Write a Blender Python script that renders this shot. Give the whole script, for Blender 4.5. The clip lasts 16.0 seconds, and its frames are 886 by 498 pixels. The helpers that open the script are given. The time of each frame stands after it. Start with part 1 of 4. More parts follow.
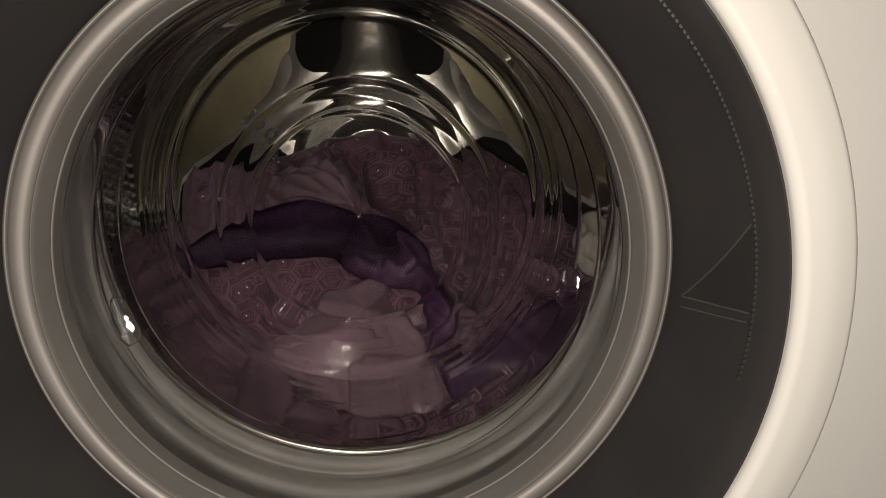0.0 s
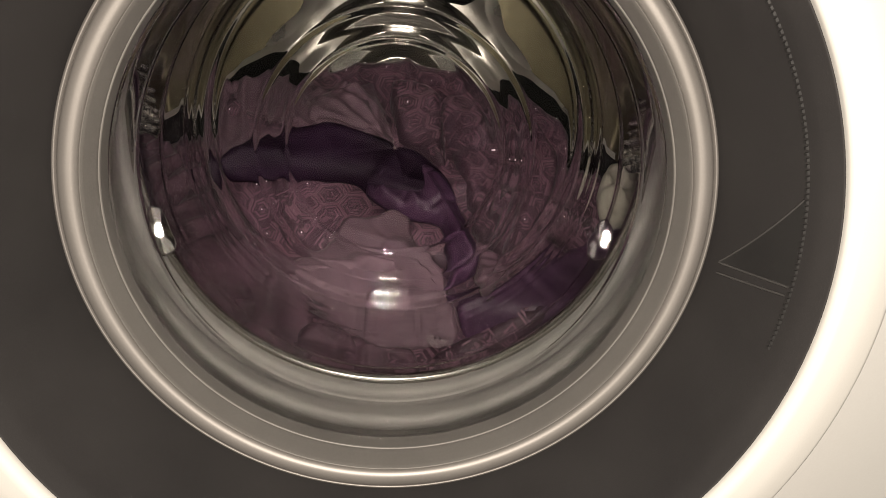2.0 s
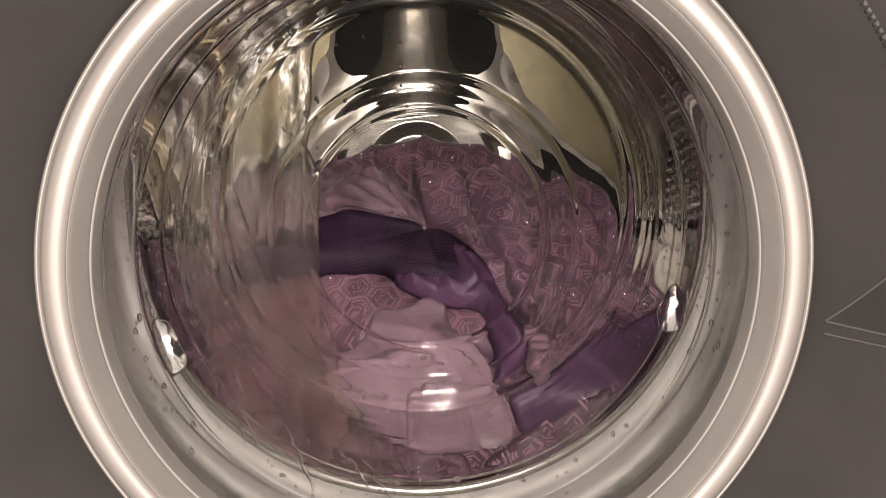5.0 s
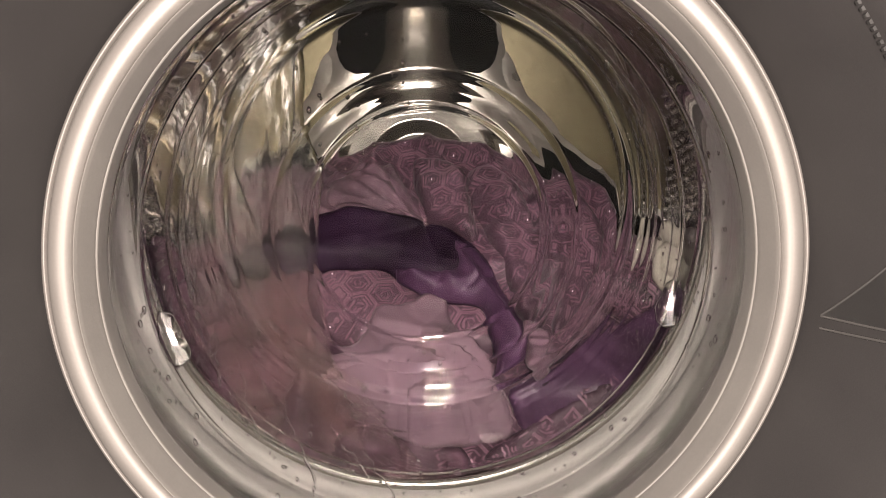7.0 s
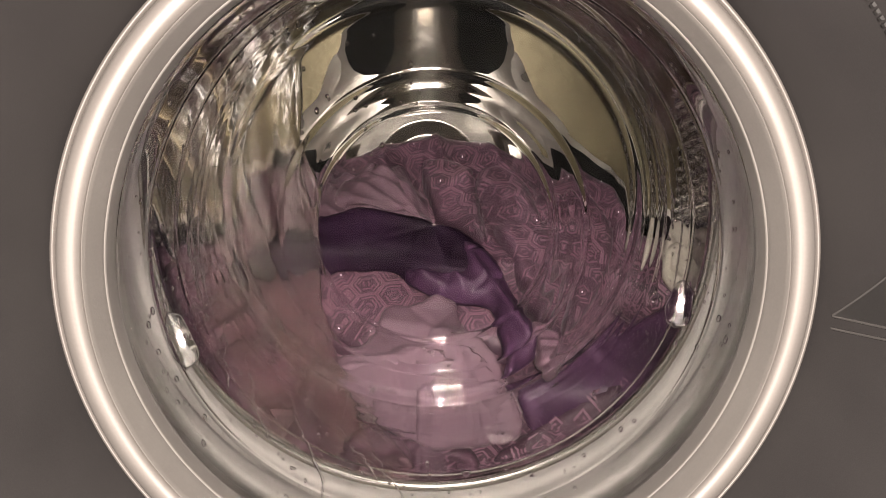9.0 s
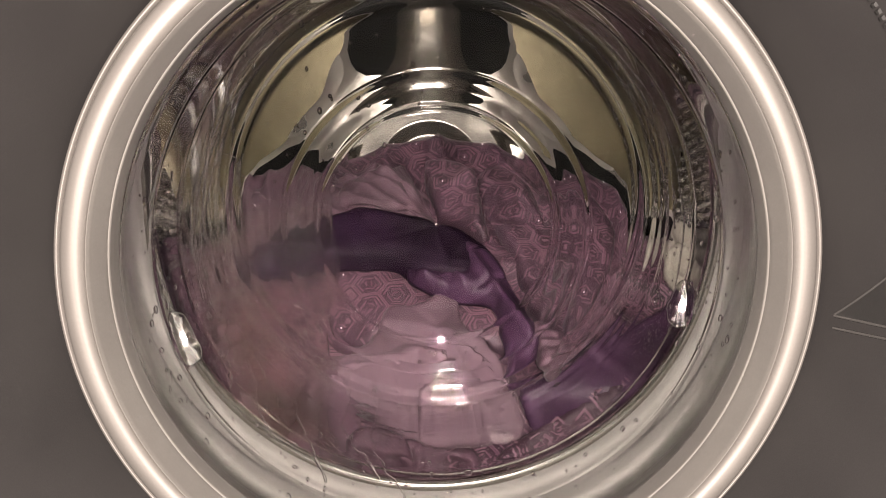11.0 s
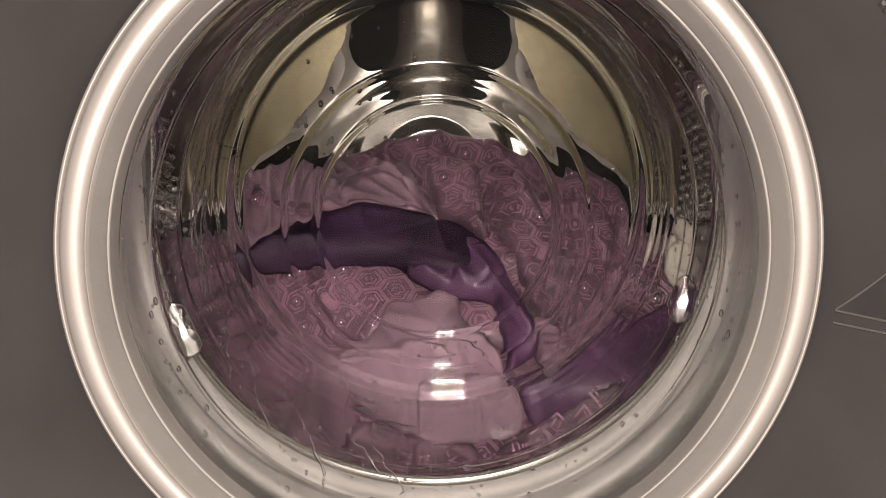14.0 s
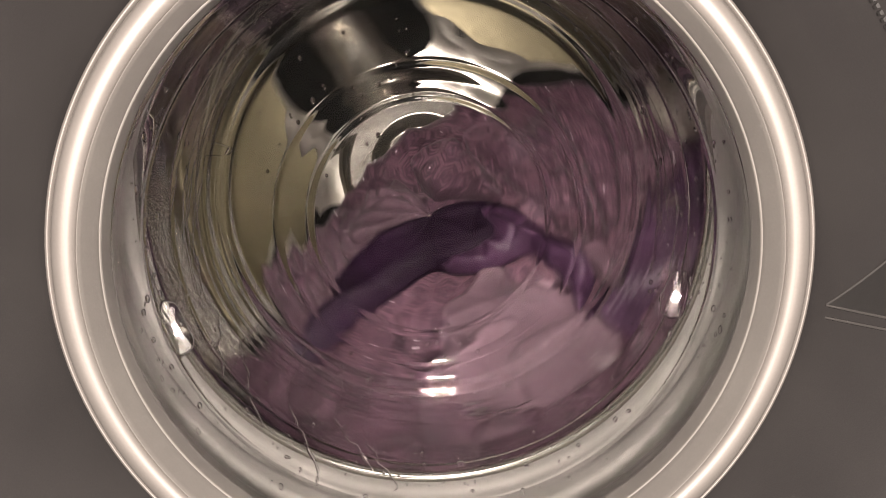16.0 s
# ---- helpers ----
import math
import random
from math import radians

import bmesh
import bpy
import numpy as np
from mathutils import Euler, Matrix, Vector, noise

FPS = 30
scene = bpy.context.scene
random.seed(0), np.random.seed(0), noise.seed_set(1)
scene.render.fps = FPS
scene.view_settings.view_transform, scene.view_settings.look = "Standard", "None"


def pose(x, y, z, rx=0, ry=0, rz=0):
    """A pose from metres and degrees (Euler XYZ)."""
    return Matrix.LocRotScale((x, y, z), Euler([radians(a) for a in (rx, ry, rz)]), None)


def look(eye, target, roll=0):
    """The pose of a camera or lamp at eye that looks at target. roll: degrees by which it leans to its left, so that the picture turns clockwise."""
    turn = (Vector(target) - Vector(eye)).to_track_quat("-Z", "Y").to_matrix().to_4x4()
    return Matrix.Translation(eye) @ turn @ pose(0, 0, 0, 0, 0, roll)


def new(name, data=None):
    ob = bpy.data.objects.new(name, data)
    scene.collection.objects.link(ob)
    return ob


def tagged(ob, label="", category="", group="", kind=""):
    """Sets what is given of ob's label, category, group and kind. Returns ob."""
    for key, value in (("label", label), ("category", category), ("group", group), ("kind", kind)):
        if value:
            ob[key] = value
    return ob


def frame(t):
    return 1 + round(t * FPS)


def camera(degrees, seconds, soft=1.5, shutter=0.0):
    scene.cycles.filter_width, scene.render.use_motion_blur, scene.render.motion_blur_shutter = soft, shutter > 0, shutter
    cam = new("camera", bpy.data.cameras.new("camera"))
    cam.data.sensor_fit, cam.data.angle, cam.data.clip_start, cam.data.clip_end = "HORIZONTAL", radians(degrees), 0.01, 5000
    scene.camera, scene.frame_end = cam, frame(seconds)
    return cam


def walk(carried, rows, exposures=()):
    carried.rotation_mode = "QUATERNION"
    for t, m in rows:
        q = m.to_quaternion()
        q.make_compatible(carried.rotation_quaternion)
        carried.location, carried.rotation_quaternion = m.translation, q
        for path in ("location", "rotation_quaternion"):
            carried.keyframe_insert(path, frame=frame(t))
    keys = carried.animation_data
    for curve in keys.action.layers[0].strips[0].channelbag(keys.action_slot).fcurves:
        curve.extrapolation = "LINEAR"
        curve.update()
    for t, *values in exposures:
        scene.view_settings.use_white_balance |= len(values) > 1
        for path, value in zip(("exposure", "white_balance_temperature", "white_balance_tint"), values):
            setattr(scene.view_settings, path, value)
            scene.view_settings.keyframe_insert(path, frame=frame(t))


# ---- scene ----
# ---- the camera and its way ----
AXIS = 0.47          # height of the drum's axis over the floor
cam = camera(57.3, 16.0, soft=0.8, shutter=0.6)
# seconds, x, y, height over the axis, pitch, roll, yaw
PATH = [
    (0.0, 0.0269, -0.3608, 0.1010, -13.56, 0.27, -3.06),
    (0.5, 0.0281, -0.3619, 0.0973, -13.68, -0.41, -3.34),
    (1.0, 0.0302, -0.3586, 0.0945, -14.60, -1.47, -4.69),
    (1.2, 0.0316, -0.3616, 0.0860, -15.39, -2.68, -5.01),
    (1.5, 0.0130, -0.3661, 0.1038, -16.99, -1.97, -4.39),
    (2.0, -0.0027, -0.3605, 0.1054, -18.52, -5.58, -2.61),
    (2.5, 0.0030, -0.3471, 0.0750, -14.40, -0.76, -2.25),
    (3.0, -0.0061, -0.2848, 0.0833, -14.64, -0.37, -2.66),
    (3.5, -0.0105, -0.2986, 0.0882, -12.42, -0.45, -2.72),
    (4.0, -0.0106, -0.3013, 0.0883, -12.47, 0.07, -2.78),
    (6.5, -0.0099, -0.3101, 0.0872, -12.36, 0.03, -2.50),
    (7.0, -0.0102, -0.3101, 0.0867, -12.44, -0.07, -2.51),
    (7.5, -0.0099, -0.3091, 0.0854, -12.13, -0.01, -2.48),
    (8.0, -0.0090, -0.3089, 0.0859, -12.13, 0.03, -2.16),
    (8.5, -0.0092, -0.3085, 0.0854, -12.21, 0.20, -1.84),
    (9.0, -0.0089, -0.3091, 0.0856, -12.28, 0.20, -1.80),
    (11.5, -0.0095, -0.3103, 0.0846, -12.20, 0.10, -1.58),
    (12.0, -0.0099, -0.3095, 0.0834, -12.23, -0.01, -1.55),
    (12.5, -0.0094, -0.3096, 0.0839, -12.27, 0.06, -1.52),
    (13.0, -0.0094, -0.3096, 0.0837, -12.26, 0.10, -1.61),
    (13.5, -0.0086, -0.3094, 0.0829, -12.25, -0.03, -1.46),
    (14.0, -0.0093, -0.3101, 0.0817, -12.21, -0.20, -1.56),
    (14.5, -0.0093, -0.3101, 0.0817, -12.40, -0.10, -1.50),
    (15.0, -0.0093, -0.3101, 0.0817, -12.62, -0.10, -1.50),
    (15.5, -0.0093, -0.3101, 0.0817, -12.42, -0.10, -1.70),
    (16.0, -0.0093, -0.3101, 0.0817, -12.45, -0.10, -2.10),
]
walk(cam, [(t, pose(x, y, AXIS + z, 90 + p, r, w)) for t, x, y, z, p, r, w in PATH],
     exposures=[(0.0, -1.65, 6500, 10), (1.2, -1.6, 6500, 10), (1.5, -1.45, 6500, 10), (2.0, -0.95, 6600, 10), (2.5, -0.65, 6560, 14), (3.0, -0.03, 6540, 16), (3.5, 0.1, 6540, 16), (16.0, 0.1, 6540, 16)])

# ---- light: one small warm-white torch close behind the camera, and a dim room ----
world = bpy.data.worlds.new("dim_room")
scene.world = world
world.use_nodes = True
world.node_tree.nodes["Background"].inputs[0].default_value = (1.0, 0.86, 0.68, 1)
world.node_tree.nodes["Background"].inputs[1].default_value = 0.01
torch = bpy.data.lights.new("torch", "AREA")
torch.shape, torch.size, torch.energy, torch.color = "DISK", 0.042, 7.9, (1.0, 0.90, 0.79)
torch_ob = new("torch", torch)
torch_ob.matrix_world = look((0.0, -0.44, AXIS + 0.125), (0.0, 0.1, AXIS - 0.01))


# ---- materials ----
def nodes_of(name):
    m = bpy.data.materials.new(name)
    m.use_nodes = True
    t = m.node_tree
    return m, t, t.nodes["Principled BSDF"]


def noise_tex(t, scale, detail=4.0, stretch=(1, 1, 1)):
    co = t.nodes.new("ShaderNodeTexCoord")
    mp = t.nodes.new("ShaderNodeMapping")
    mp.inputs["Scale"].default_value = stretch
    tex = t.nodes.new("ShaderNodeTexNoise")
    tex.inputs["Scale"].default_value, tex.inputs["Detail"].default_value = scale, detail
    t.links.new(co.outputs["Object"], mp.inputs[0])
    t.links.new(mp.outputs[0], tex.inputs["Vector"])
    return tex


def surface(name, colour, colour2, rough=0.5, metal=0.0, big=12.0, fine=300.0, bump=0.1, spread=0.12, stretch=(1, 1, 1), sheen=0.0, depth=0.001, coat=0.0, spec=0.5):
    """A material whose colour drifts between two tones at a coarse and a fine scale, with a fine relief."""
    m, t, b = nodes_of(name)
    a = noise_tex(t, big, 5)
    f = noise_tex(t, fine, 3, stretch)
    mix = t.nodes.new("ShaderNodeMath")
    mix.operation = "MULTIPLY_ADD"
    t.links.new(f.outputs["Fac"], mix.inputs[0])
    mix.inputs[1].default_value = 0.45
    t.links.new(a.outputs["Fac"], mix.inputs[2])
    ramp = t.nodes.new("ShaderNodeValToRGB")
    ramp.color_ramp.elements[0].position, ramp.color_ramp.elements[1].position = 0.45, 1.0
    ramp.color_ramp.elements[0].color, ramp.color_ramp.elements[1].color = (*colour, 1), (*colour2, 1)
    t.links.new(mix.outputs[0], ramp.inputs[0])
    t.links.new(ramp.outputs[0], b.inputs["Base Color"])
    r = t.nodes.new("ShaderNodeMapRange")
    r.inputs["To Min"].default_value, r.inputs["To Max"].default_value = max(0.02, rough - spread), rough + spread
    t.links.new(a.outputs["Fac"], r.inputs[0])
    t.links.new(r.outputs[0], b.inputs["Roughness"])
    bp = t.nodes.new("ShaderNodeBump")
    bp.inputs["Strength"].default_value, bp.inputs["Distance"].default_value = bump, depth
    t.links.new(f.outputs["Fac"], bp.inputs["Height"])
    t.links.new(bp.outputs[0], b.inputs["Normal"])
    b.inputs["Metallic"].default_value = metal
    b.inputs["Sheen Weight"].default_value = sheen
    b.inputs["Coat Weight"].default_value = coat
    b.inputs["Specular IOR Level"].default_value = spec
    return m


def clear(name, tint=(1, 1, 1), ior=1.5, bump=0.0, scale=40.0, rough=0.0, stretch=(1, 1, 1)):
    m, t, b = nodes_of(name)
    b.inputs["Base Color"].default_value = (*tint, 1)
    b.inputs["Transmission Weight"].default_value, b.inputs["IOR"].default_value = 1.0, ior
    b.inputs["Roughness"].default_value = rough
    if bump:
        f = noise_tex(t, scale, 3, stretch)
        bp = t.nodes.new("ShaderNodeBump")
        bp.inputs["Strength"].default_value, bp.inputs["Distance"].default_value = bump, 0.002
        t.links.new(f.outputs["Fac"], bp.inputs["Height"])
        t.links.new(bp.outputs[0], b.inputs["Normal"])
    return m


WHITE = surface("white_enamel", (0.82, 0.80, 0.76), (0.86, 0.85, 0.81), 0.35, big=6, fine=900, bump=0.03, coat=0.2)
WHITE_RING = surface("white_plastic", (0.80, 0.78, 0.73), (0.85, 0.83, 0.78), 0.42, big=8, fine=1200, bump=0.04)
DARK = surface("anthracite_plastic", (0.0290, 0.0271, 0.0273), (0.0421, 0.0392, 0.0385), 0.55, big=14, fine=1500, bump=0.06, spec=0.3)
GRIP_EDGE = surface("polished_grip_edge", (0.065, 0.062, 0.06), (0.085, 0.082, 0.08), 0.20, big=14, fine=1500, bump=0.02)
DARK_GLOSS = surface("anthracite_grip", (0.0246, 0.0236, 0.0236), (0.0351, 0.0343, 0.0333), 0.36, big=14, fine=1500, bump=0.04)
SILVER = surface("satin_silver", (0.300, 0.279, 0.259), (0.340, 0.317, 0.297), 0.48, metal=0.5, big=20, fine=800, bump=0.03, spread=0.06)
SILVER_INNER = surface("grey_inner_ring", (0.182, 0.171, 0.160), (0.218, 0.206, 0.190), 0.45, metal=0.2, big=20, fine=800, bump=0.03)
RUBBER = surface("grey_rubber", (0.1659, 0.1617, 0.1520), (0.2322, 0.2223, 0.2109), 0.5, big=25, fine=400, bump=0.12)
STEEL = surface("stainless_steel", (0.36, 0.34, 0.31), (0.45, 0.425, 0.385), 0.15, metal=0.96, big=18, fine=24, bump=0.28, spread=0.05, depth=0.004)
STEEL_SOFT = surface("satin_steel", (0.36, 0.345, 0.315), (0.48, 0.455, 0.415), 0.30, metal=0.9, big=22, fine=30, bump=0.35, spread=0.12, depth=0.004)
STEEL_SHELL = surface("drum_shell_steel", (0.27, 0.25, 0.24), (0.38, 0.355, 0.345), 0.22, metal=0.85, big=18, fine=110, bump=0.8, spread=0.06, depth=0.004)
# much paler than the shell's steel: the rims' sparkle is in the colour
STEEL_HOLE = surface("hole_sparkle_steel", (0.82, 0.79, 0.74), (0.90, 0.88, 0.82), 0.13, metal=0.85, big=18, fine=260, bump=0.02, spread=0.05)
STEEL_RIM = surface("polished_rim_steel", (0.75, 0.73, 0.68), (0.82, 0.80, 0.75), 0.09, metal=1.0, big=30, fine=300, bump=0.02, spread=0.03)
# the dark olive tone stands for what the stainless back reflects
STEEL_BACK = surface("stainless_back_reflection", (0.0440, 0.0375, 0.0210), (0.0720, 0.0620, 0.0350), 0.34, metal=0.75, big=11, fine=90, bump=0.20, spread=0.1)
# near-black of the tub, also painted shade for drain holes and arm recesses
BLACK = surface("drum_black_and_shade", (0.0025, 0.0025, 0.0025), (0.005, 0.005, 0.0045), 0.7, spec=0.03)
GLASS = clear("bowl_glass", (0.99, 0.992, 0.988), 1.5, bump=0.004, scale=9)
WATER = clear("running_water", (0.94, 0.915, 0.87), 1.14, bump=0.6, scale=130, rough=0.18, stretch=(1, 1, 0.25))
DROP = clear("water_drop", (1, 1, 1), 1.33)
CRYSTAL = surface("rhinestone", (0.75, 0.72, 0.75), (0.9, 0.88, 0.9), 0.15, metal=0.0, spread=0.03, coat=1.0)
BUTTON = clear("button_plastic", (0.88, 0.82, 0.84), 1.45, bump=0.05, scale=300, rough=0.12)
MAUVE = surface("mauve_cotton", (0.0066, 0.0029, 0.0047), (0.0440, 0.0203, 0.0320), 0.75, big=34, fine=900, bump=0.35, sheen=0.03, depth=0.0006, spec=0.2)
PALE = surface("pale_mauve_cotton", (0.0225, 0.0122, 0.0172), (0.0505, 0.0288, 0.0392), 0.75, big=22, fine=900, bump=0.3, sheen=0.03, depth=0.0006, spec=0.2)
PATTERNED = surface("plum_jacquard", (0.0103, 0.0041, 0.0074), (0.0249, 0.0106, 0.0187), 0.62, big=25, fine=900, bump=0.35, sheen=0.03, depth=0.0006, spec=0.2)
WEAVE = surface("jacquard_thread", (0.0520, 0.0262, 0.0370), (0.0760, 0.0395, 0.0550), 0.5, big=40, fine=1500, bump=0.4, sheen=0.03, depth=0.0004, spec=0.2)
VELVET = surface("dark_purple_velvet", (0.0011, 0.0004, 0.0011), (0.0108, 0.0035, 0.0120), 0.65, big=20, fine=1200, bump=0.4, sheen=0.0, depth=0.0005, spec=0.08)
# pale tone for the brightly lit patch of drum shell
CREAM = surface("cream_cotton", (0.1200, 0.1104, 0.0936), (0.1800, 0.1680, 0.1440), 0.75, big=30, fine=900, bump=0.3, depth=0.0006, spec=0.2)
SATIN = surface("purple_satin", (0.0066, 0.0024, 0.0068), (0.0300, 0.0128, 0.0290), 0.45, big=26, fine=700, bump=0.15, sheen=0.0, depth=0.0005, spec=0.14)
WALL = surface("wall_paint", (0.16, 0.15, 0.13), (0.2, 0.19, 0.165), 0.8, big=3, fine=200, bump=0.1)
FLOOR = surface("floor_tile", (0.10, 0.09, 0.08), (0.15, 0.14, 0.125), 0.4, big=5, fine=120, bump=0.05)


# ---- mesh helpers ----
def mesh_of(name, verts, faces, material, smooth=True, outward=False):
    me = bpy.data.meshes.new(name)
    me.from_pydata([tuple(map(float, v)) for v in verts], [], [tuple(map(int, f)) for f in faces])
    if outward:
        bm = bmesh.new()
        bm.from_mesh(me)
        bmesh.ops.remove_doubles(bm, verts=bm.verts, dist=1e-6)
        bmesh.ops.recalc_face_normals(bm, faces=bm.faces)
        bm.to_mesh(me)
        bm.free()
    me.materials.append(material)
    if smooth:
        me.polygons.foreach_set("use_smooth", [True] * len(me.polygons))
    me.update()
    return me


def part(name, me, parent, label=""):
    ob = new(name, me)
    ob.parent = parent
    return tagged(ob, label)


def lathe_data(profile, steps=128, closed=False, a0=0.0, a1=360.0, wobble=None):
    """A profile of (radius, depth) turned round the drum's axis, which runs along y."""
    full = abs(a1 - a0 - 360) < 1e-6
    n = steps if full else steps + 1
    verts, faces = [], []
    for i in range(n):
        a = radians(a0 + (a1 - a0) * i / steps)
        for j, (r, y) in enumerate(profile):
            d = wobble(a, j, r, y) if wobble else 0.0
            verts.append(((r + d) * math.cos(a), y, (r + d) * math.sin(a)))
    m = len(profile)
    for i in range(steps):
        k = (i + 1) % n
        for j in range(m if closed else m - 1):
            l = (j + 1) % m
            faces.append((i * m + j, i * m + l, k * m + l, k * m + j))
    return verts, faces


def round_profile(points, radius=0.002, steps=3, closed=False):
    """Rounds the corners of a profile."""
    out = []
    n = len(points)
    for i, p in enumerate(points):
        p = Vector(p)
        if not closed and i in (0, n - 1):
            out.append(tuple(p))
            continue
        a, b = Vector(points[i - 1]), Vector(points[(i + 1) % n])
        r = min(radius, (a - p).length * 0.45, (b - p).length * 0.45)
        pa, pb = p + (a - p).normalized() * r, p + (b - p).normalized() * r
        for s in range(steps + 1):
            f = s / steps
            out.append(tuple((1 - f) ** 2 * pa + 2 * f * (1 - f) * p + f * f * pb))
    return out


def lathe(name, profile, material, parent, label="", radius=0.002, closed=False, steps=160, outward=False, **more):
    v, f = lathe_data(round_profile(profile, radius, 4, closed), steps, closed, **more)
    return part(name, mesh_of(name, v, f, material, True, outward), parent, label)


def box_data(x0, y0, z0, x1, y1, z1):
    v = [(x, y, z) for x in (x0, x1) for y in (y0, y1) for z in (z0, z1)]
    f = [(0, 1, 3, 2), (4, 6, 7, 5), (0, 4, 5, 1), (2, 3, 7, 6), (0, 2, 6, 4), (1, 5, 7, 3)]
    return v, f


def bevel_box(name, x0, y0, z0, x1, y1, z1, material, bevel=0.004):
    bm = bmesh.new()
    v, f = box_data(x0, y0, z0, x1, y1, z1)
    vs = [bm.verts.new(p) for p in v]
    for q in f:
        bm.faces.new([vs[i] for i in q])
    bmesh.ops.recalc_face_normals(bm, faces=bm.faces)
    bmesh.ops.bevel(bm, geom=list(bm.edges), offset=bevel, segments=3, affect="EDGES")
    me = bpy.data.meshes.new(name)
    bm.to_mesh(me)
    bm.free()
    me.materials.append(material)
    return me


def empty(name, m, label, category, group="", kind=""):
    ob = new(name)
    ob.matrix_basis = m
    return tagged(ob, label, category, group, kind)


CENTRE = pose(0, 0, AXIS)

# ---- the room ----
def room():
    def slab(name, box, material):
        tagged(new(name, bevel_box(name, *box, material, 0.002)), kind="structure")
    slab("floor", (-1.4, -2.4, -0.1, 1.4, 0.75, 0.0), FLOOR)
    slab("ceiling", (-1.4, -2.4, 2.4, 1.4, 0.75, 2.5), WALL)
    slab("wall_north", (-1.4, 0.75, -0.1, 1.4, 0.85, 2.5), WALL)
    slab("wall_south", (-1.4, -2.5, -0.1, 1.4, -2.4, 2.5), WALL)
    slab("wall_east", (1.4, -2.5, -0.1, 1.5, 0.85, 2.5), WALL)
    slab("wall_west", (-1.5, -2.5, -0.1, -1.4, 0.85, 2.5), WALL)


room()


# ---- the washing machine's case ----
def washing_machine():
    top = empty("washing_machine", CENTRE, "white front-loading washing machine with a round porthole", "washing machine")
    # front panel with a round opening, as rings between the circle and the rectangle
    R, x, z0, z1, y = 0.216, 0.297, 0.015 - AXIS, 0.85 - AXIS, 0.004
    verts, faces, n = [], [], 160
    corner = 0.008
    for i in range(n):
        a = 2 * math.pi * i / n
        c, s = math.cos(a), math.sin(a)
        k = min((x - corner) / abs(c) if abs(c) > 1e-9 else 9, ((z1 if s > 0 else -z0)) / abs(s) if abs(s) > 1e-9 else 9)
        ox, oz = k * c, k * s
        verts += [(R * c, y + 0.03, R * s), (R * c, y, R * s), (ox, y, oz)]
    for i in range(n):
        k = (i + 1) % n
        for j in range(2):
            faces.append((3 * i + j, 3 * k + j, 3 * k + j + 1, 3 * i + j + 1))
    part("front_panel", mesh_of("front_panel", verts, faces, WHITE, False), top)
    for side in (-1, 1):
        # side wall with a rounded front corner
        prof = [(x - corner, y)] + [(x - corner + corner * math.sin(q), y + corner - corner * math.cos(q)) for q in (0.4, 0.8, 1.2, 1.5708)] + [(x, 0.55), (x - 0.02, 0.55), (x - 0.02, 0.04)]
        v = [(side * px, py, z) for z in (z0, z1) for px, py in prof]
        m = len(prof)
        f = [(i, (i + 1) % m, m + (i + 1) % m, m + i) for i in range(m)]
        part("side_panel", mesh_of("side_panel", v, f, WHITE), top)
    part("top_panel", bevel_box("top_panel", -x, y, z1, x, 0.55, z1 + 0.02, WHITE), top)
    part("back_panel", bevel_box("back_panel", -x + 0.021, 0.53, z0, x - 0.021, 0.549, z1 - 0.001, WHITE), top)
    part("plinth", bevel_box("plinth", -x + 0.01, 0.03, -AXIS, x - 0.01, 0.5, z0 - 0.001, DARK), top, "dark plinth")
    # grey bellows between the front and the drum
    prof = [(0.200, 0.030), (0.150, 0.0365), (0.1485, 0.041), (0.156, 0.052), (0.163, 0.064), (0.1655, 0.078), (0.1705, 0.084), (0.1705, 0.094), (0.1670, 0.100),
            (0.1680, 0.116), (0.1725, 0.124), (0.1720, 0.136), (0.1690, 0.142), (0.1688, 0.150), (0.1720, 0.1535), (0.190, 0.150), (0.200, 0.100)]
    lathe("door_gasket", prof, RUBBER, top, "grey rubber bellows gasket", radius=0.004)
    lathe("tub", [(0.200, 0.100), (0.262, 0.120), (0.268, 0.16), (0.268, 0.50), (0.0, 0.505)], BLACK, top, "dark outer tub", radius=0.01)
    return top


washing_machine()


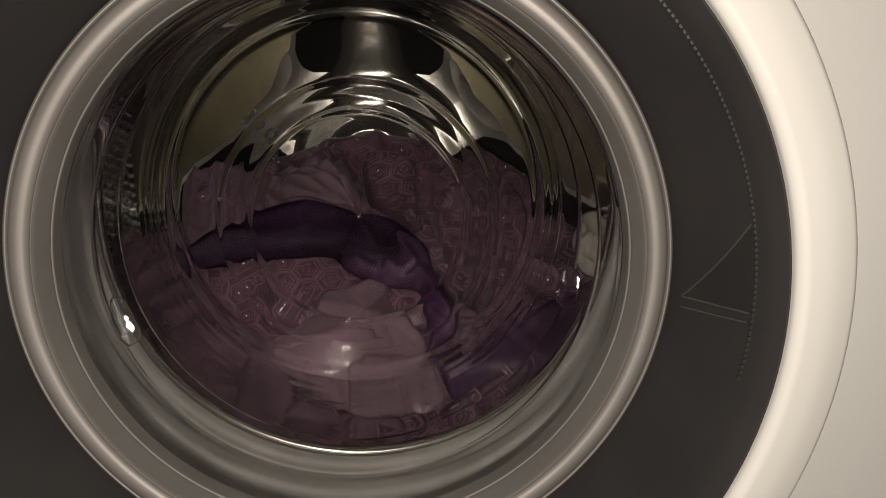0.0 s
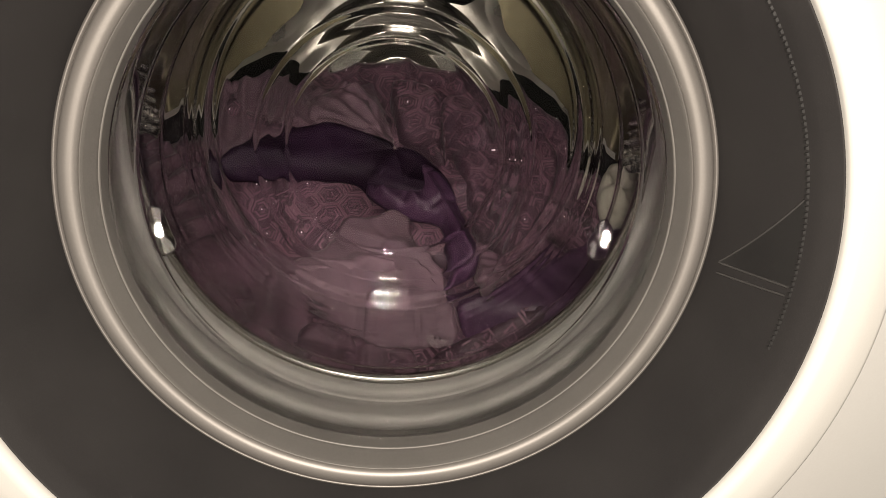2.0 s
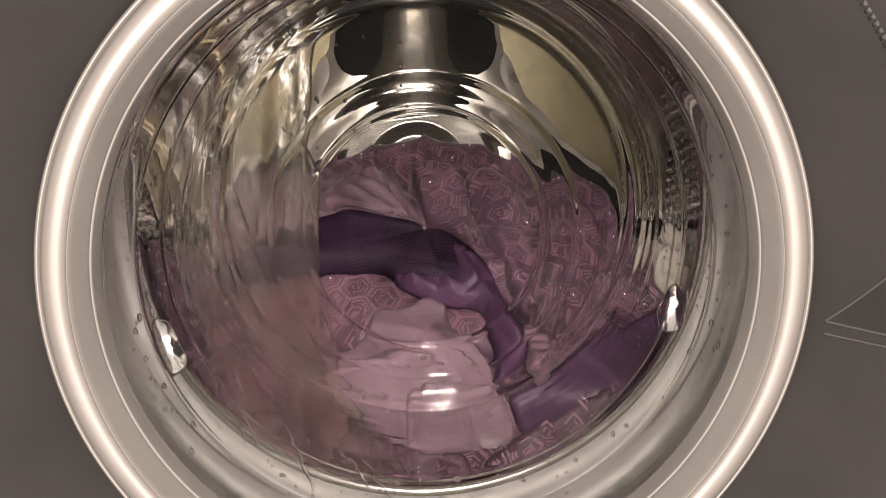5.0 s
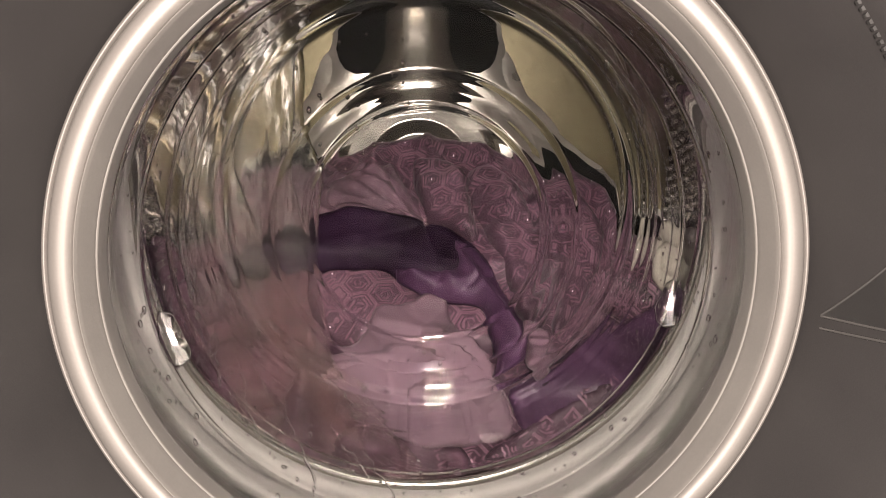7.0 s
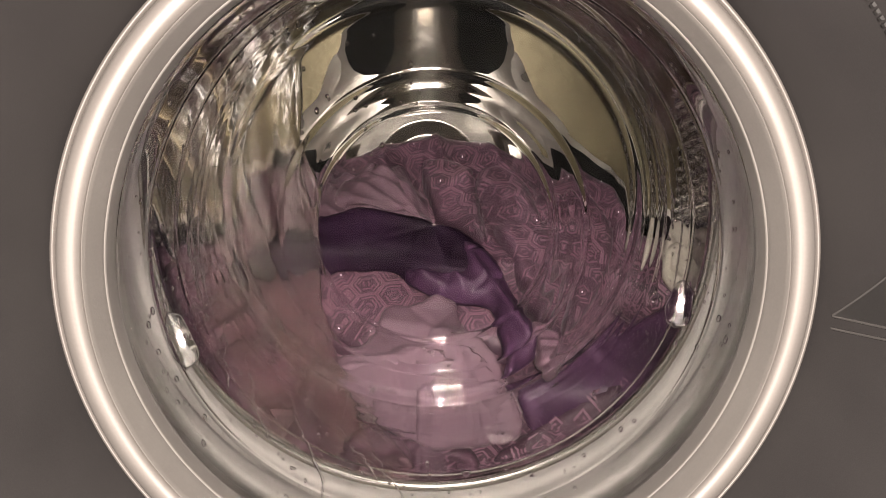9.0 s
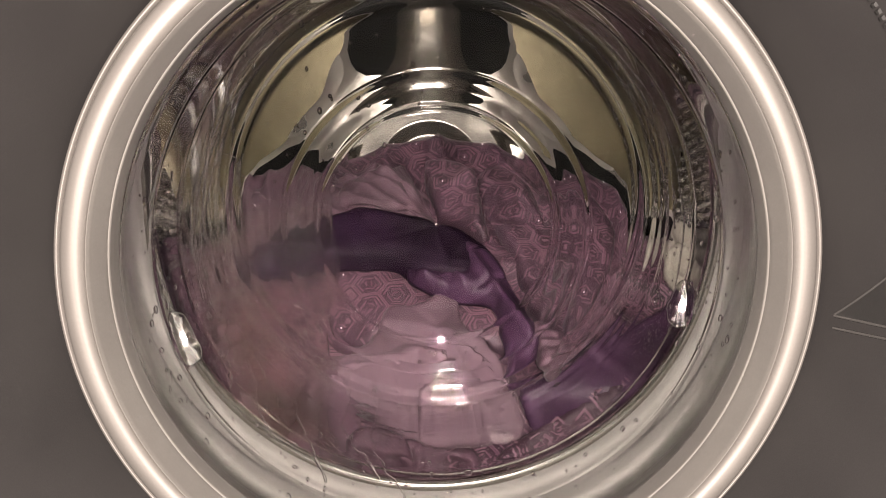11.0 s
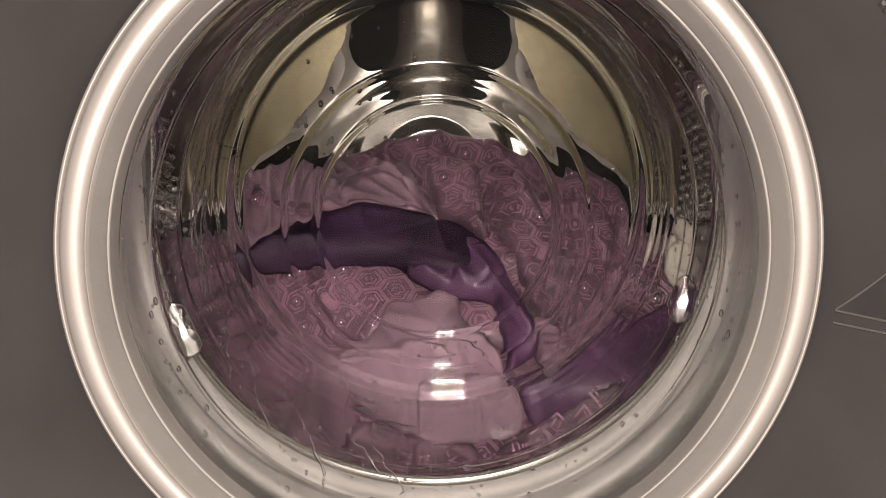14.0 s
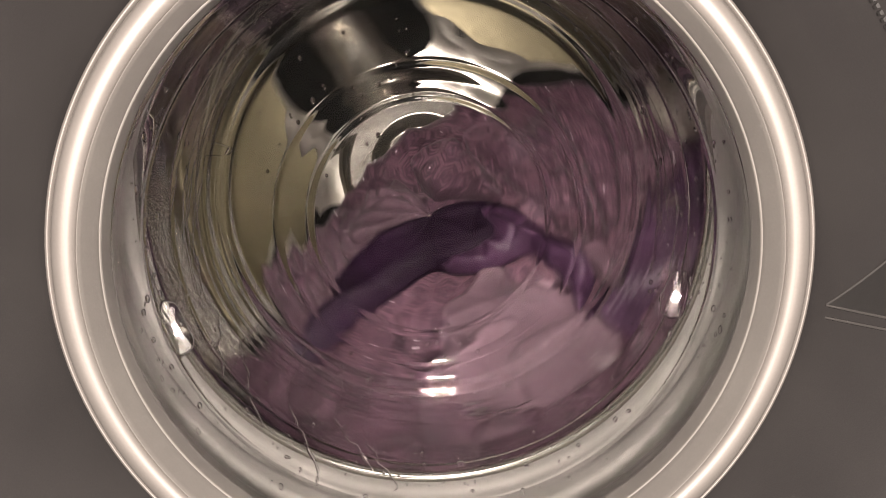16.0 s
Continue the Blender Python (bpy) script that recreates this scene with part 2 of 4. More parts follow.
# ---- the door ----
def door():
    top = empty("porthole_door", CENTRE, "dished anthracite washing machine door with a silver ring and glass bowl", "door")
    # dished dark surround
    lathe("surround", [(0.1545, 0.024), (0.1575, 0.0190), (0.1600, 0.0120), (0.1683, -0.0137), (0.1768, -0.0400), (0.1788, -0.0455), (0.1838, -0.0545), (0.1850, -0.052), (0.1850, -0.03)],
          DARK, top, "matt anthracite plastic dish", radius=0.003)
    lathe("outer_ring", [(0.1856, -0.030), (0.1856, -0.0545), (0.1890, -0.0575), (0.2000, -0.0572), (0.2105, -0.0545), (0.2126, -0.051), (0.2150, 0.003)],
          WHITE_RING, top, "white plastic outer ring", radius=0.004)
    # silver ring round the glass: two fine outer beads, a broad round band and a grey inner slope
    lathe("ring_bead", [(0.1578, 0.020), (0.1578, 0.0128), (0.1562, 0.0115), (0.1552, 0.0135), (0.1552, 0.02)], SILVER, top, "thin polished bead", radius=0.001)
    lathe("silver_ring", [(0.1549, 0.022), (0.1549, 0.0120), (0.1535, 0.0088), (0.1500, 0.0072), (0.1465, 0.0080), (0.1446, 0.0097), (0.1442, 0.0125), (0.1442, 0.018)],
          SILVER, top, "satin silver ring", radius=0.004)
    lathe("ring_slope", [(0.1444, 0.0160), (0.1444, 0.0100), (0.1432, 0.0118), (0.1402, 0.0215), (0.1395, 0.026)], SILVER_INNER, top, "grey sloping inner side of the ring", radius=0.001)
    lathe("inner_ring", [(0.1391, 0.0230), (0.1391, 0.0340), (0.1405, 0.0360), (0.1440, 0.0340), (0.1440, 0.0230)],
          SILVER_INNER, top, "grey plastic inner ring", radius=0.001, closed=True)
    # the glass: a flange, a tapered wall with moulded steps and a shallow domed end, 5 mm thick
    front = [(0.1388, 0.0320), (0.1375, 0.0345)]
    front += [(0.1375 - 0.2 * (y - 0.0345) + 0.0002 * (math.exp(-((y - 0.058) / 0.0012) ** 2) + math.exp(-((y - 0.084) / 0.0014) ** 2)), y) for y in (0.0370 + 0.0009 * i for i in range(82))]
    front += [(0.1222, 0.1120), (0.1212, 0.1165), (0.1203, 0.1200), (0.1185, 0.1245), (0.1150, 0.1292), (0.1110, 0.1296), (0.1080, 0.1325), (0.1030, 0.1338),
              (0.0930, 0.1354), (0.0875, 0.1361), (0.0865, 0.1361), (0.0842, 0.1375), (0.0770, 0.1386),
              (0.0700, 0.1397), (0.0680, 0.1397), (0.0657, 0.1411), (0.0500, 0.1427), (0.0, 0.1450)]
    back = [(0.0, 0.1495), (0.0500, 0.1470), (0.0640, 0.1458), (0.0680, 0.1450), (0.0770, 0.1446), (0.0860, 0.1428), (0.1050, 0.1380), (0.1120, 0.1358), (0.1185, 0.1318),
            (0.1228, 0.1262), (0.1248, 0.1200), (0.1268, 0.1090), (0.1288, 0.0990), (0.1328, 0.0790), (0.1368, 0.0590), (0.1400, 0.0430), (0.1412, 0.0372), (0.1450, 0.0355), (0.1450, 0.0325)]
    bowl = lathe("glass_bowl", front + back + front[:1], GLASS, top, "clear thick glass bowl", radius=0.0020, closed=False, steps=192, outward=True)
    bowl.visible_shadow = False
    # the bowl's end sits a little above the ring's middle, its two inner steps do not
    for v in bowl.data.vertices:
        k = min(max((v.co.y - 0.036) / 0.09, 0), 1)
        inner = min(max((math.hypot(v.co.x, v.co.z) - 0.086) / 0.022, 0), 1)
        v.co.z += 0.012 * k * k * (3 - 2 * k) * inner
    # two shallow glass pads, added on the bowl's flank to mirror the torch as glints
    def glint_pad(spot, aim, long, short):
        """A lens-shaped wavy glass pad at a spot, added as a glint, facing halfway between two points."""
        spot = Vector(spot)
        n = ((Vector(aim[0]) - spot).normalized() + (Vector(aim[1]) - spot).normalized()).normalized()
        e1 = Vector((-spot.z, 0, spot.x))
        e1 = (e1 - n * e1.dot(n)).normalized()
        e2 = n.cross(e1)
        verts, faces, rings, spokes = [], [], 14, 48
        for side in (1, -1):
            for i in range(rings + 1):
                f = i / rings
                for k in range(spokes):
                    q = 2 * math.pi * k / spokes
                    ragged = 1 + 0.22 * noise.noise(Vector((math.cos(q) * 1.8, math.sin(q) * 1.8, long * 900)))
                    u, v = long * f * ragged * math.cos(q), short * f * ragged * math.sin(q)
                    h = -(u * u + v * v) / 1.4
                    h += 0.00003 * noise.noise(Vector((u * 300, v * 300, 3.0)))
                    verts.append(spot + e1 * u + e2 * v + n * (side * (0.00001 + 0.00015 * (1 - f * f)) + h))
        m = (rings + 1) * spokes
        for base, flip in ((0, False), (m, True)):
            for i in range(rings):
                for k in range(spokes):
                    l = (k + 1) % spokes
                    face = (base + i * spokes + k, base + (i + 1) * spokes + k, base + (i + 1) * spokes + l, base + i * spokes + l)
                    faces.append(face[::-1] if flip else face)
        for k in range(spokes):
            l = (k + 1) % spokes
            faces.append((rings * spokes + k, m + rings * spokes + k, m + rings * spokes + l, rings * spokes + l))
        ob = part("glass_glint", mesh_of("glass_glint", verts, faces, GLASS, True, True), bowl, "added glass pad mirroring the torch as a glint")
        ob.visible_shadow = False
    eye, lamp = (-0.0094, -0.3098, 0.083), (0.0, -0.44, 0.125)
    glint_pad((-0.1215, 0.0596, -0.0382), (eye, lamp), 0.0140, 0.0062)
    glint_pad((0.1206, 0.0747, -0.0280), (eye, lamp), 0.0120, 0.0070)
    # triangular grip: a recessed plate with two raised edges
    def on_dish(a, s):
        """A point on the dish's flank, s = 0 at its foot and 1 at its lip."""
        r, y = 0.1600 + 0.0168 * s, 0.012 - 0.052 * s
        a = radians(a)
        return Vector((r * math.cos(a), y, r * math.sin(a)))
    def inward(a):
        return Vector((-math.cos(radians(a)), 0, -math.sin(radians(a)))) * 0.001
    def ridge(name, a0, s0, a1, s1, w=0.0007):
        pts = [(a0 + (a1 - a0) * i / 16, s0 + (s1 - s0) * i / 16) for i in range(17)]
        verts, faces = [], []
        for a, s in pts:
            p = on_dish(a, s)
            for k in range(6):
                q = 2 * math.pi * k / 6
                side = Vector((0, 0, 1)) * math.cos(q) * w
                verts.append(p + side + inward(a) * (0.2 + 0.8 * math.sin(q)))
        for i in range(16):
            for k in range(6):
                l = (k + 1) % 6
                faces.append((6 * i + k, 6 * i + l, 6 * i + 6 + l, 6 * i + 6 + k))
        part(name, mesh_of(name, verts, faces, GRIP_EDGE), top, "glossy moulded edge")
    ridge("grip_edge", -4.4, 0.12, 10.5, 0.955)
    ridge("grip_edge", -4.6, 0.12, -2.6, 0.955)
    ridge("grip_edge", -6.4, 0.13, -4.0, 0.94)
    verts, faces = [], []
    for i in range(13):
        s = 0.12 + i / 12 * 0.83
        for j in range(9):
            a = -4.5 + (i / 12) * ((1 - j / 8) * 1.9 + j / 8 * 15.0)
            verts.append(on_dish(a, s) + inward(a) * 0.35)
    for i in range(12):
        for j in range(8):
            faces.append((9 * i + j, 9 * i + j + 1, 9 * i + 10 + j, 9 * i + 9 + j))
    part("grip_plate", mesh_of("grip_plate", verts, faces, DARK_GLOSS), top, "smooth dark grip plate")
    # a seam of small teeth along the lip
    verts, faces = [], []
    for i in range(90):
        a = -12 + i * 0.85
        for da, ds, h in ((-0.3, 0.955, 0), (0.3, 0.955, 0), (0.3, 0.985, 0), (-0.3, 0.985, 0), (-0.2, 0.96, 0.9), (0.2, 0.96, 0.9), (0.2, 0.98, 0.9), (-0.2, 0.98, 0.9)):
            verts.append(on_dish(a + da, ds) + inward(a) * h)
        b = 8 * i
        faces += [(b + 4, b + 5, b + 6, b + 7), (b, b + 1, b + 5, b + 4), (b + 1, b + 2, b + 6, b + 5), (b + 2, b + 3, b + 7, b + 6), (b + 3, b, b + 4, b + 7)]
    part("seam_teeth", mesh_of("seam_teeth", verts, faces, DARK_GLOSS, False), top, "fine toothed seam")
    return top


door()


# ---- the drum ----
def drum():
    top = empty("drum", CENTRE, "perforated stainless steel washing drum with a three-armed back", "drum")
    lathe("mouth_rim", [(0.1745, 0.1560), (0.1715, 0.1535), (0.1680, 0.1540), (0.1658, 0.1562), (0.1655, 0.1600), (0.1680, 0.1632), (0.1740, 0.1640), (0.1900, 0.163), (0.2200, 0.170), (0.2420, 0.182), (0.2450, 0.200)],
          STEEL_RIM, top, "bright rolled steel rim", radius=0.003)
    def ripple(a, j, r, y):
        return 0.0012 * math.sin(30 * a) * math.sin(60 * y)
    prof = [(0.245, 0.200 + 0.01 * i) for i in range(27)]
    v, f = lathe_data(prof, 240, wobble=ripple)
    part("shell", mesh_of("shell", v, f, STEEL_SHELL), top, "polished perforated steel shell")
    # holes as black discs for their shade, with rolled edges, joined: too many to pick apart
    hv, hf, rv, rf = [], [], [], []
    for k in range(17):
        y = 0.206 + 0.0150 * k
        for i in range(150):
            a = 2 * math.pi * (i + 0.5 * (k % 2)) / 150
            c, s = math.cos(a), math.sin(a)
            for q in range(8):
                w = 2 * math.pi * q / 8
                for rad, lift, store in ((0.0011, 0.0040, hv), ):
                    t, yy = rad * math.cos(w), y + rad * math.sin(w)
                    R = 0.245 - lift
                    store.append((R * c - t * s, yy, R * s + t * c))
                for rad, lift in ((0.0010, 0.0044), (0.0021, 0.0036), (0.0030, 0.0003)):
                    t, yy = rad * math.cos(w), y + rad * math.sin(w)
                    R = 0.245 - lift
                    rv.append((R * c - t * s, yy, R * s + t * c))
            b = len(hv) - 8
            hf.append(tuple(range(b, b + 8)))
            b = len(rv) - 24
            for q in range(8):
                l = (q + 1) % 8
                rf.append((b + 3 * q, b + 3 * q + 1, b + 3 * l + 1, b + 3 * l))
                rf.append((b + 3 * q + 1, b + 3 * q + 2, b + 3 * l + 2, b + 3 * l + 1))
    tagged(part("perforation", mesh_of("perforation", hv, hf, BLACK, False), top, "black discs for the dark inside the drain holes"), kind="stuff")
    tagged(part("hole_rims", mesh_of("hole_rims", rv, rf, STEEL_HOLE), top, "raised hole rims with their sparkle put into pale steel"), kind="stuff")
    # the back: flat plates with an olive reflection painted in, a stepped hub and three arms between painted shade
    lathe("back_plate", [(0.245, 0.455), (0.236, 0.4635), (0.200, 0.4645), (0.120, 0.4645), (0.085, 0.4645)], STEEL_BACK, top, "steel back with an olive-brown reflection put into its colour", radius=0.004)
    lathe("hub", [(0.083, 0.4520), (0.080, 0.4460), (0.076, 0.4400), (0.072, 0.4357), (0.069, 0.4342), (0.047, 0.4367), (0.044, 0.4350), (0.040, 0.4287), (0.037, 0.4257), (0.034, 0.4242), (0.0, 0.4268)],
          STEEL, top, "stepped polished steel hub", radius=0.006)
    for k in range(3):
        arm_turn = Matrix.Rotation(radians(-120 * k), 4, "Y")
        def strip(name, cols, material, label, p=5):
            """cols: (distance from the axis, half width, height over the back, edge fall)"""
            verts, faces, n = [], [], 13
            for d, w, h, e in cols:
                for j in range(n):
                    f = j / (n - 1) * 2 - 1
                    lift = h * (1 - abs(f) ** p) + e * abs(f) ** p
                    verts.append(arm_turn @ Vector((f * w, 0.462 - lift, d)))
            for i in range(len(cols) - 1):
                for j in range(n - 1):
                    faces.append((n * i + j, n * i + j + 1, n * i + n + j + 1, n * i + n + j))
            part(name, mesh_of(name, verts, faces, material), top, label)
        strip("arm_flare", [(0.020, 0.1220, 0.009, 0.002), (0.030, 0.1160, 0.010, 0.002), (0.040, 0.1070, 0.011, 0.002), (0.050, 0.0965, 0.012, 0.002), (0.058, 0.0900, 0.013, 0.002), (0.066, 0.0845, 0.0135, 0.002), (0.076, 0.0800, 0.0135, 0.002), (0.088, 0.0775, 0.0125, 0.002), (0.100, 0.0765, 0.0110, 0.002), (0.112, 0.0760, 0.0090, 0.002), (0.130, 0.0760, 0.0070, 0.002), (0.18, 0.0765, 0.0060, 0.002), (0.243, 0.0780, 0.0060, 0.002)], STEEL_SOFT, "bright flared foot of the arm", 8)
        # a black sheet over the flare paints the shade of the recesses
        strip("arm_shade", [(0.072, 0.052, 0.0175, 0.0160), (0.078, 0.061, 0.0172, 0.0155), (0.087, 0.0665, 0.0160, 0.0145), (0.098, 0.0695, 0.0142, 0.0128), (0.112, 0.0705, 0.0115, 0.0100), (0.13, 0.0710, 0.0090, 0.0080), (0.18, 0.0715, 0.0080, 0.0070), (0.243, 0.0720, 0.0080, 0.0070)], BLACK, "black sheet in place of the shaded recess beside the arm", 6)
        strip("arm", [(0.052, 0.050, 0.0230, 0.004), (0.064, 0.049, 0.0285, 0.004), (0.075, 0.044, 0.0270, 0.004), (0.085, 0.038, 0.0245, 0.004), (0.098, 0.034, 0.0220, 0.004), (0.12, 0.032, 0.0190, 0.004), (0.16, 0.032, 0.016, 0.004), (0.2, 0.032, 0.0125, 0.004), (0.243, 0.034, 0.010, 0.004)], STEEL, "pressed steel arm", 4)
    # paddles on the shell between the arms
    for k in range(3):
        turn = Matrix.Rotation(radians(-120 * k), 4, "Y")
        verts, faces = [], []
        rows, n = 14, 11
        for i in range(rows):
            y = 0.215 + 0.225 * i / (rows - 1)
            end = min(1, 6 * min(i, rows - 1 - i) / (rows - 1) + 0.05)
            for j in range(n):
                f = j / (n - 1) * 2 - 1
                verts.append(turn @ Vector((f * 0.034, y, 0.2445 - 0.045 * end * (1 - f * f) ** 0.8)))
        for i in range(rows - 1):
            for j in range(n - 1):
                faces.append((n * i + j, n * i + j + 1, n * i + n + j + 1, n * i + n + j))
        part("paddle", mesh_of("paddle", verts, faces, STEEL_SHELL), top, "smooth steel paddle")
    return top


DRUM = drum()


# ---- the laundry: layers laid over one another on a slope from the drum's mouth to its back ----
V0 = -0.127


def slope(u, v, n, bump=0.0):
    """A point of the heap: u across, v up the slope, n out of it, and bump out of its skin."""
    k = min(max((v - V0) / 0.03 + 0.5, 0), 1)
    k = k * k * (3 - 2 * k)
    if v > V0:
        y, z = 0.289 + 0.8195 * v, -0.05 + 0.573 * v
    else:
        y, z = 0.185, -0.1228 + (v - V0)
    ny, nz = -(1 - k) - 0.573 * k, 0.8195 * k
    m = math.hypot(ny, nz)
    y, z = y + n * ny / m, z + n * nz / m
    # nothing bulges out past the drum's mouth
    if y < 0.1775 and math.hypot(u, z) > 0.12:
        y = 0.1655 + 0.012 * math.exp((y - 0.1775) / 0.012)
    y, z = y + bump * ny / m, z + bump * nz / m
    return (u, max(y, 0.1595), z)


def ease_outline(points, steps=10):
    out = []
    n = len(points)
    for i in range(n):
        a, b, c, d = (np.array(points[(i + k) % n], float) for k in (-1, 0, 1, 2))
        for s in range(steps):
            f = s / steps
            out.append(0.5 * (2 * b + (c - a) * f + (2 * a - 5 * b + 4 * c - d) * f * f + (3 * b - a - 3 * c + d) * f ** 3))
    return np.array(out)


def inside(poly, p):
    x, y = p[:, 0][:, None], p[:, 1][:, None]
    a, b = poly, np.roll(poly, -1, 0)
    cross = ((a[:, 1] > y) != (b[:, 1] > y)) & (x < (b[:, 0] - a[:, 0]) * (y - a[:, 1]) / (b[:, 1] - a[:, 1] + 1e-12) + a[:, 0])
    return cross.sum(1) % 2 == 1


def to_edge(poly, p):
    """The distance to the outline and the nearest point of it."""
    a, b = poly, np.roll(poly, -1, 0)
    ab = b - a
    t = (((p[:, None] - a) * ab).sum(2) / ((ab ** 2).sum(1) + 1e-12)).clip(0, 1)
    q = a + t[..., None] * ab
    d = np.linalg.norm(p[:, None] - q, axis=2)
    i = d.argmin(1)
    r = np.arange(len(p))
    return d[r, i], q[r, i]


def relief(u, v, seed, folds, crease):
    """Wrinkles: rounded folds along a direction, bent by noise, and small creases."""
    total = 0.0
    for angle, width, height in folds:
        a = radians(angle)
        w = 0.012 * noise.noise(Vector((u * 14, v * 14, seed + angle)))
        s = (u * math.cos(a) + v * math.sin(a) + w) / width
        along = 0.55 + 0.6 * noise.noise(Vector((u * 11 + 7, v * 11, seed * 3 + angle)))
        total += height * max(0, along) * (1 - abs(math.sin(math.pi * s))) ** 1.3
    total *= 1.1
    # sharp creases
    wu = u + 0.022 * noise.noise(Vector((u * 13, v * 13, seed + 31)))
    wv = v + 0.022 * noise.noise(Vector((u * 13, v * 13, seed + 57)))
    for k, turn in enumerate((0.5 + seed, 2.1 + seed * 1.7)):
        a, b = math.cos(turn), math.sin(turn)
        c = noise.noise(Vector(((wu * a + wv * b) * 26, (wv * a - wu * b) * 9, seed * 2 + k * 7)))
        total -= 0.0075 * crease * math.exp(-(c / 0.045) ** 2)
    total += (0.0015 + 0.003 * crease) * noise.noise(Vector((u * 30, v * 30, seed))) + 0.0022 * (0.5 - abs(noise.noise(Vector((u * 24, v * 24, seed + 9))))) + 0.0008 * abs(noise.noise(Vector((u * 60, v * 60, seed + 5))))
    return total


def cloth(name, outline, level, material, label, category, folds=(), seed=1.0, thick=0.006, lip=0.010, cell=0.0028, edge=-0.004, crease=1.0, owner=None):
    """A rumpled layer inside an outline of (u, v), with rolled edges and an underside."""
    poly = ease_outline(outline)
    lo, hi = poly.min(0) - cell, poly.max(0) + cell
    nx, ny = (int((hi[k] - lo[k]) / cell) + 2 for k in (0, 1))
    gx, gy = np.meshgrid(np.arange(nx), np.arange(ny), indexing="ij")
    p = np.stack([lo[0] + gx.ravel() * cell, lo[1] + gy.ravel() * cell], 1)
    d = np.zeros(len(p))
    q = p.copy()
    for s in range(0, len(p), 2000):
        d[s:s + 2000], q[s:s + 2000] = to_edge(poly, p[s:s + 2000])
    ins = inside(poly, p)
    keep = ins
    grid = keep.reshape(nx, ny)
    cells = grid[:-1, :-1] & grid[1:, :-1] & grid[:-1, 1:] & grid[1:, 1:]
    q = np.where(ins[:, None], p, q)
    d = np.where(ins, d, 0)
    number, verts, faces = {}, [], []

    def height(u, v, dist):
        e = min(dist / lip, 1)
        roll = math.sqrt(1 - (1 - e) ** 2)
        return level + edge + (thick - edge) * roll, relief(u, v, seed, folds, crease) * roll

    place, away = [], []
    for i, j in zip(*np.nonzero(cells)):
        ids = []
        for a, b in ((i, j), (i + 1, j), (i + 1, j + 1), (i, j + 1)):
            k = a * ny + b
            if k not in number:
                number[k] = len(place)
                place.append(q[k])
                away.append(d[k])
            ids.append(number[k])
        faces.append(tuple(ids))
    # the hem runs smoothly
    edges = {(a, b) for f in faces for a, b in zip(f, f[1:] + f[:1])}
    after = {a: b for a, b in edges if (b, a) not in edges}
    before = {b: a for a, b in after.items()}
    place = np.array(place)
    for _ in range(12):
        moved = place.copy()
        for a in after:
            if a in before:
                moved[a] = 0.4 * place[a] + 0.3 * (place[after[a]] + place[before[a]])
        place = moved
    for a in after:
        away[a] = 0.0
    verts = [slope(*p, *height(*p, w)) for p, w in zip(place, away)]
    top_count = len(verts)
    verts += [slope(*p, level + edge - 0.003) for p in place]
    count = {}
    for f in faces:
        for a, b in zip(f, f[1:] + f[:1]):
            count[(a, b)] = 1
    rims = [(a, b) for a, b in count if (b, a) not in count]
    faces += [(b, a, a + top_count, b + top_count) for a, b in rims]
    faces += [tuple(i + top_count for i in reversed(f)) for f in faces if max(f) < top_count]
    me = mesh_of(name, verts, faces, material)
    ob = new(name, me)
    if owner:
        ob.parent = owner
        tagged(ob, label)
    else:
        ob.matrix_basis = CENTRE
        tagged(ob, label, category)

    def surface_at(u, v):
        pt = np.array([[u, v]])
        if not inside(poly, pt)[0]:
            return None
        n, bump = height(u, v, to_edge(poly, pt)[0][0])
        return slope(u, v, n, bump + 0.0006)
    return ob, surface_at


LAUNDRY = []


def lay(*args, **more):
    ob, at = cloth(*args, **more)
    if not more.get("owner"):
        LAUNDRY.append(ob)
    return ob, at


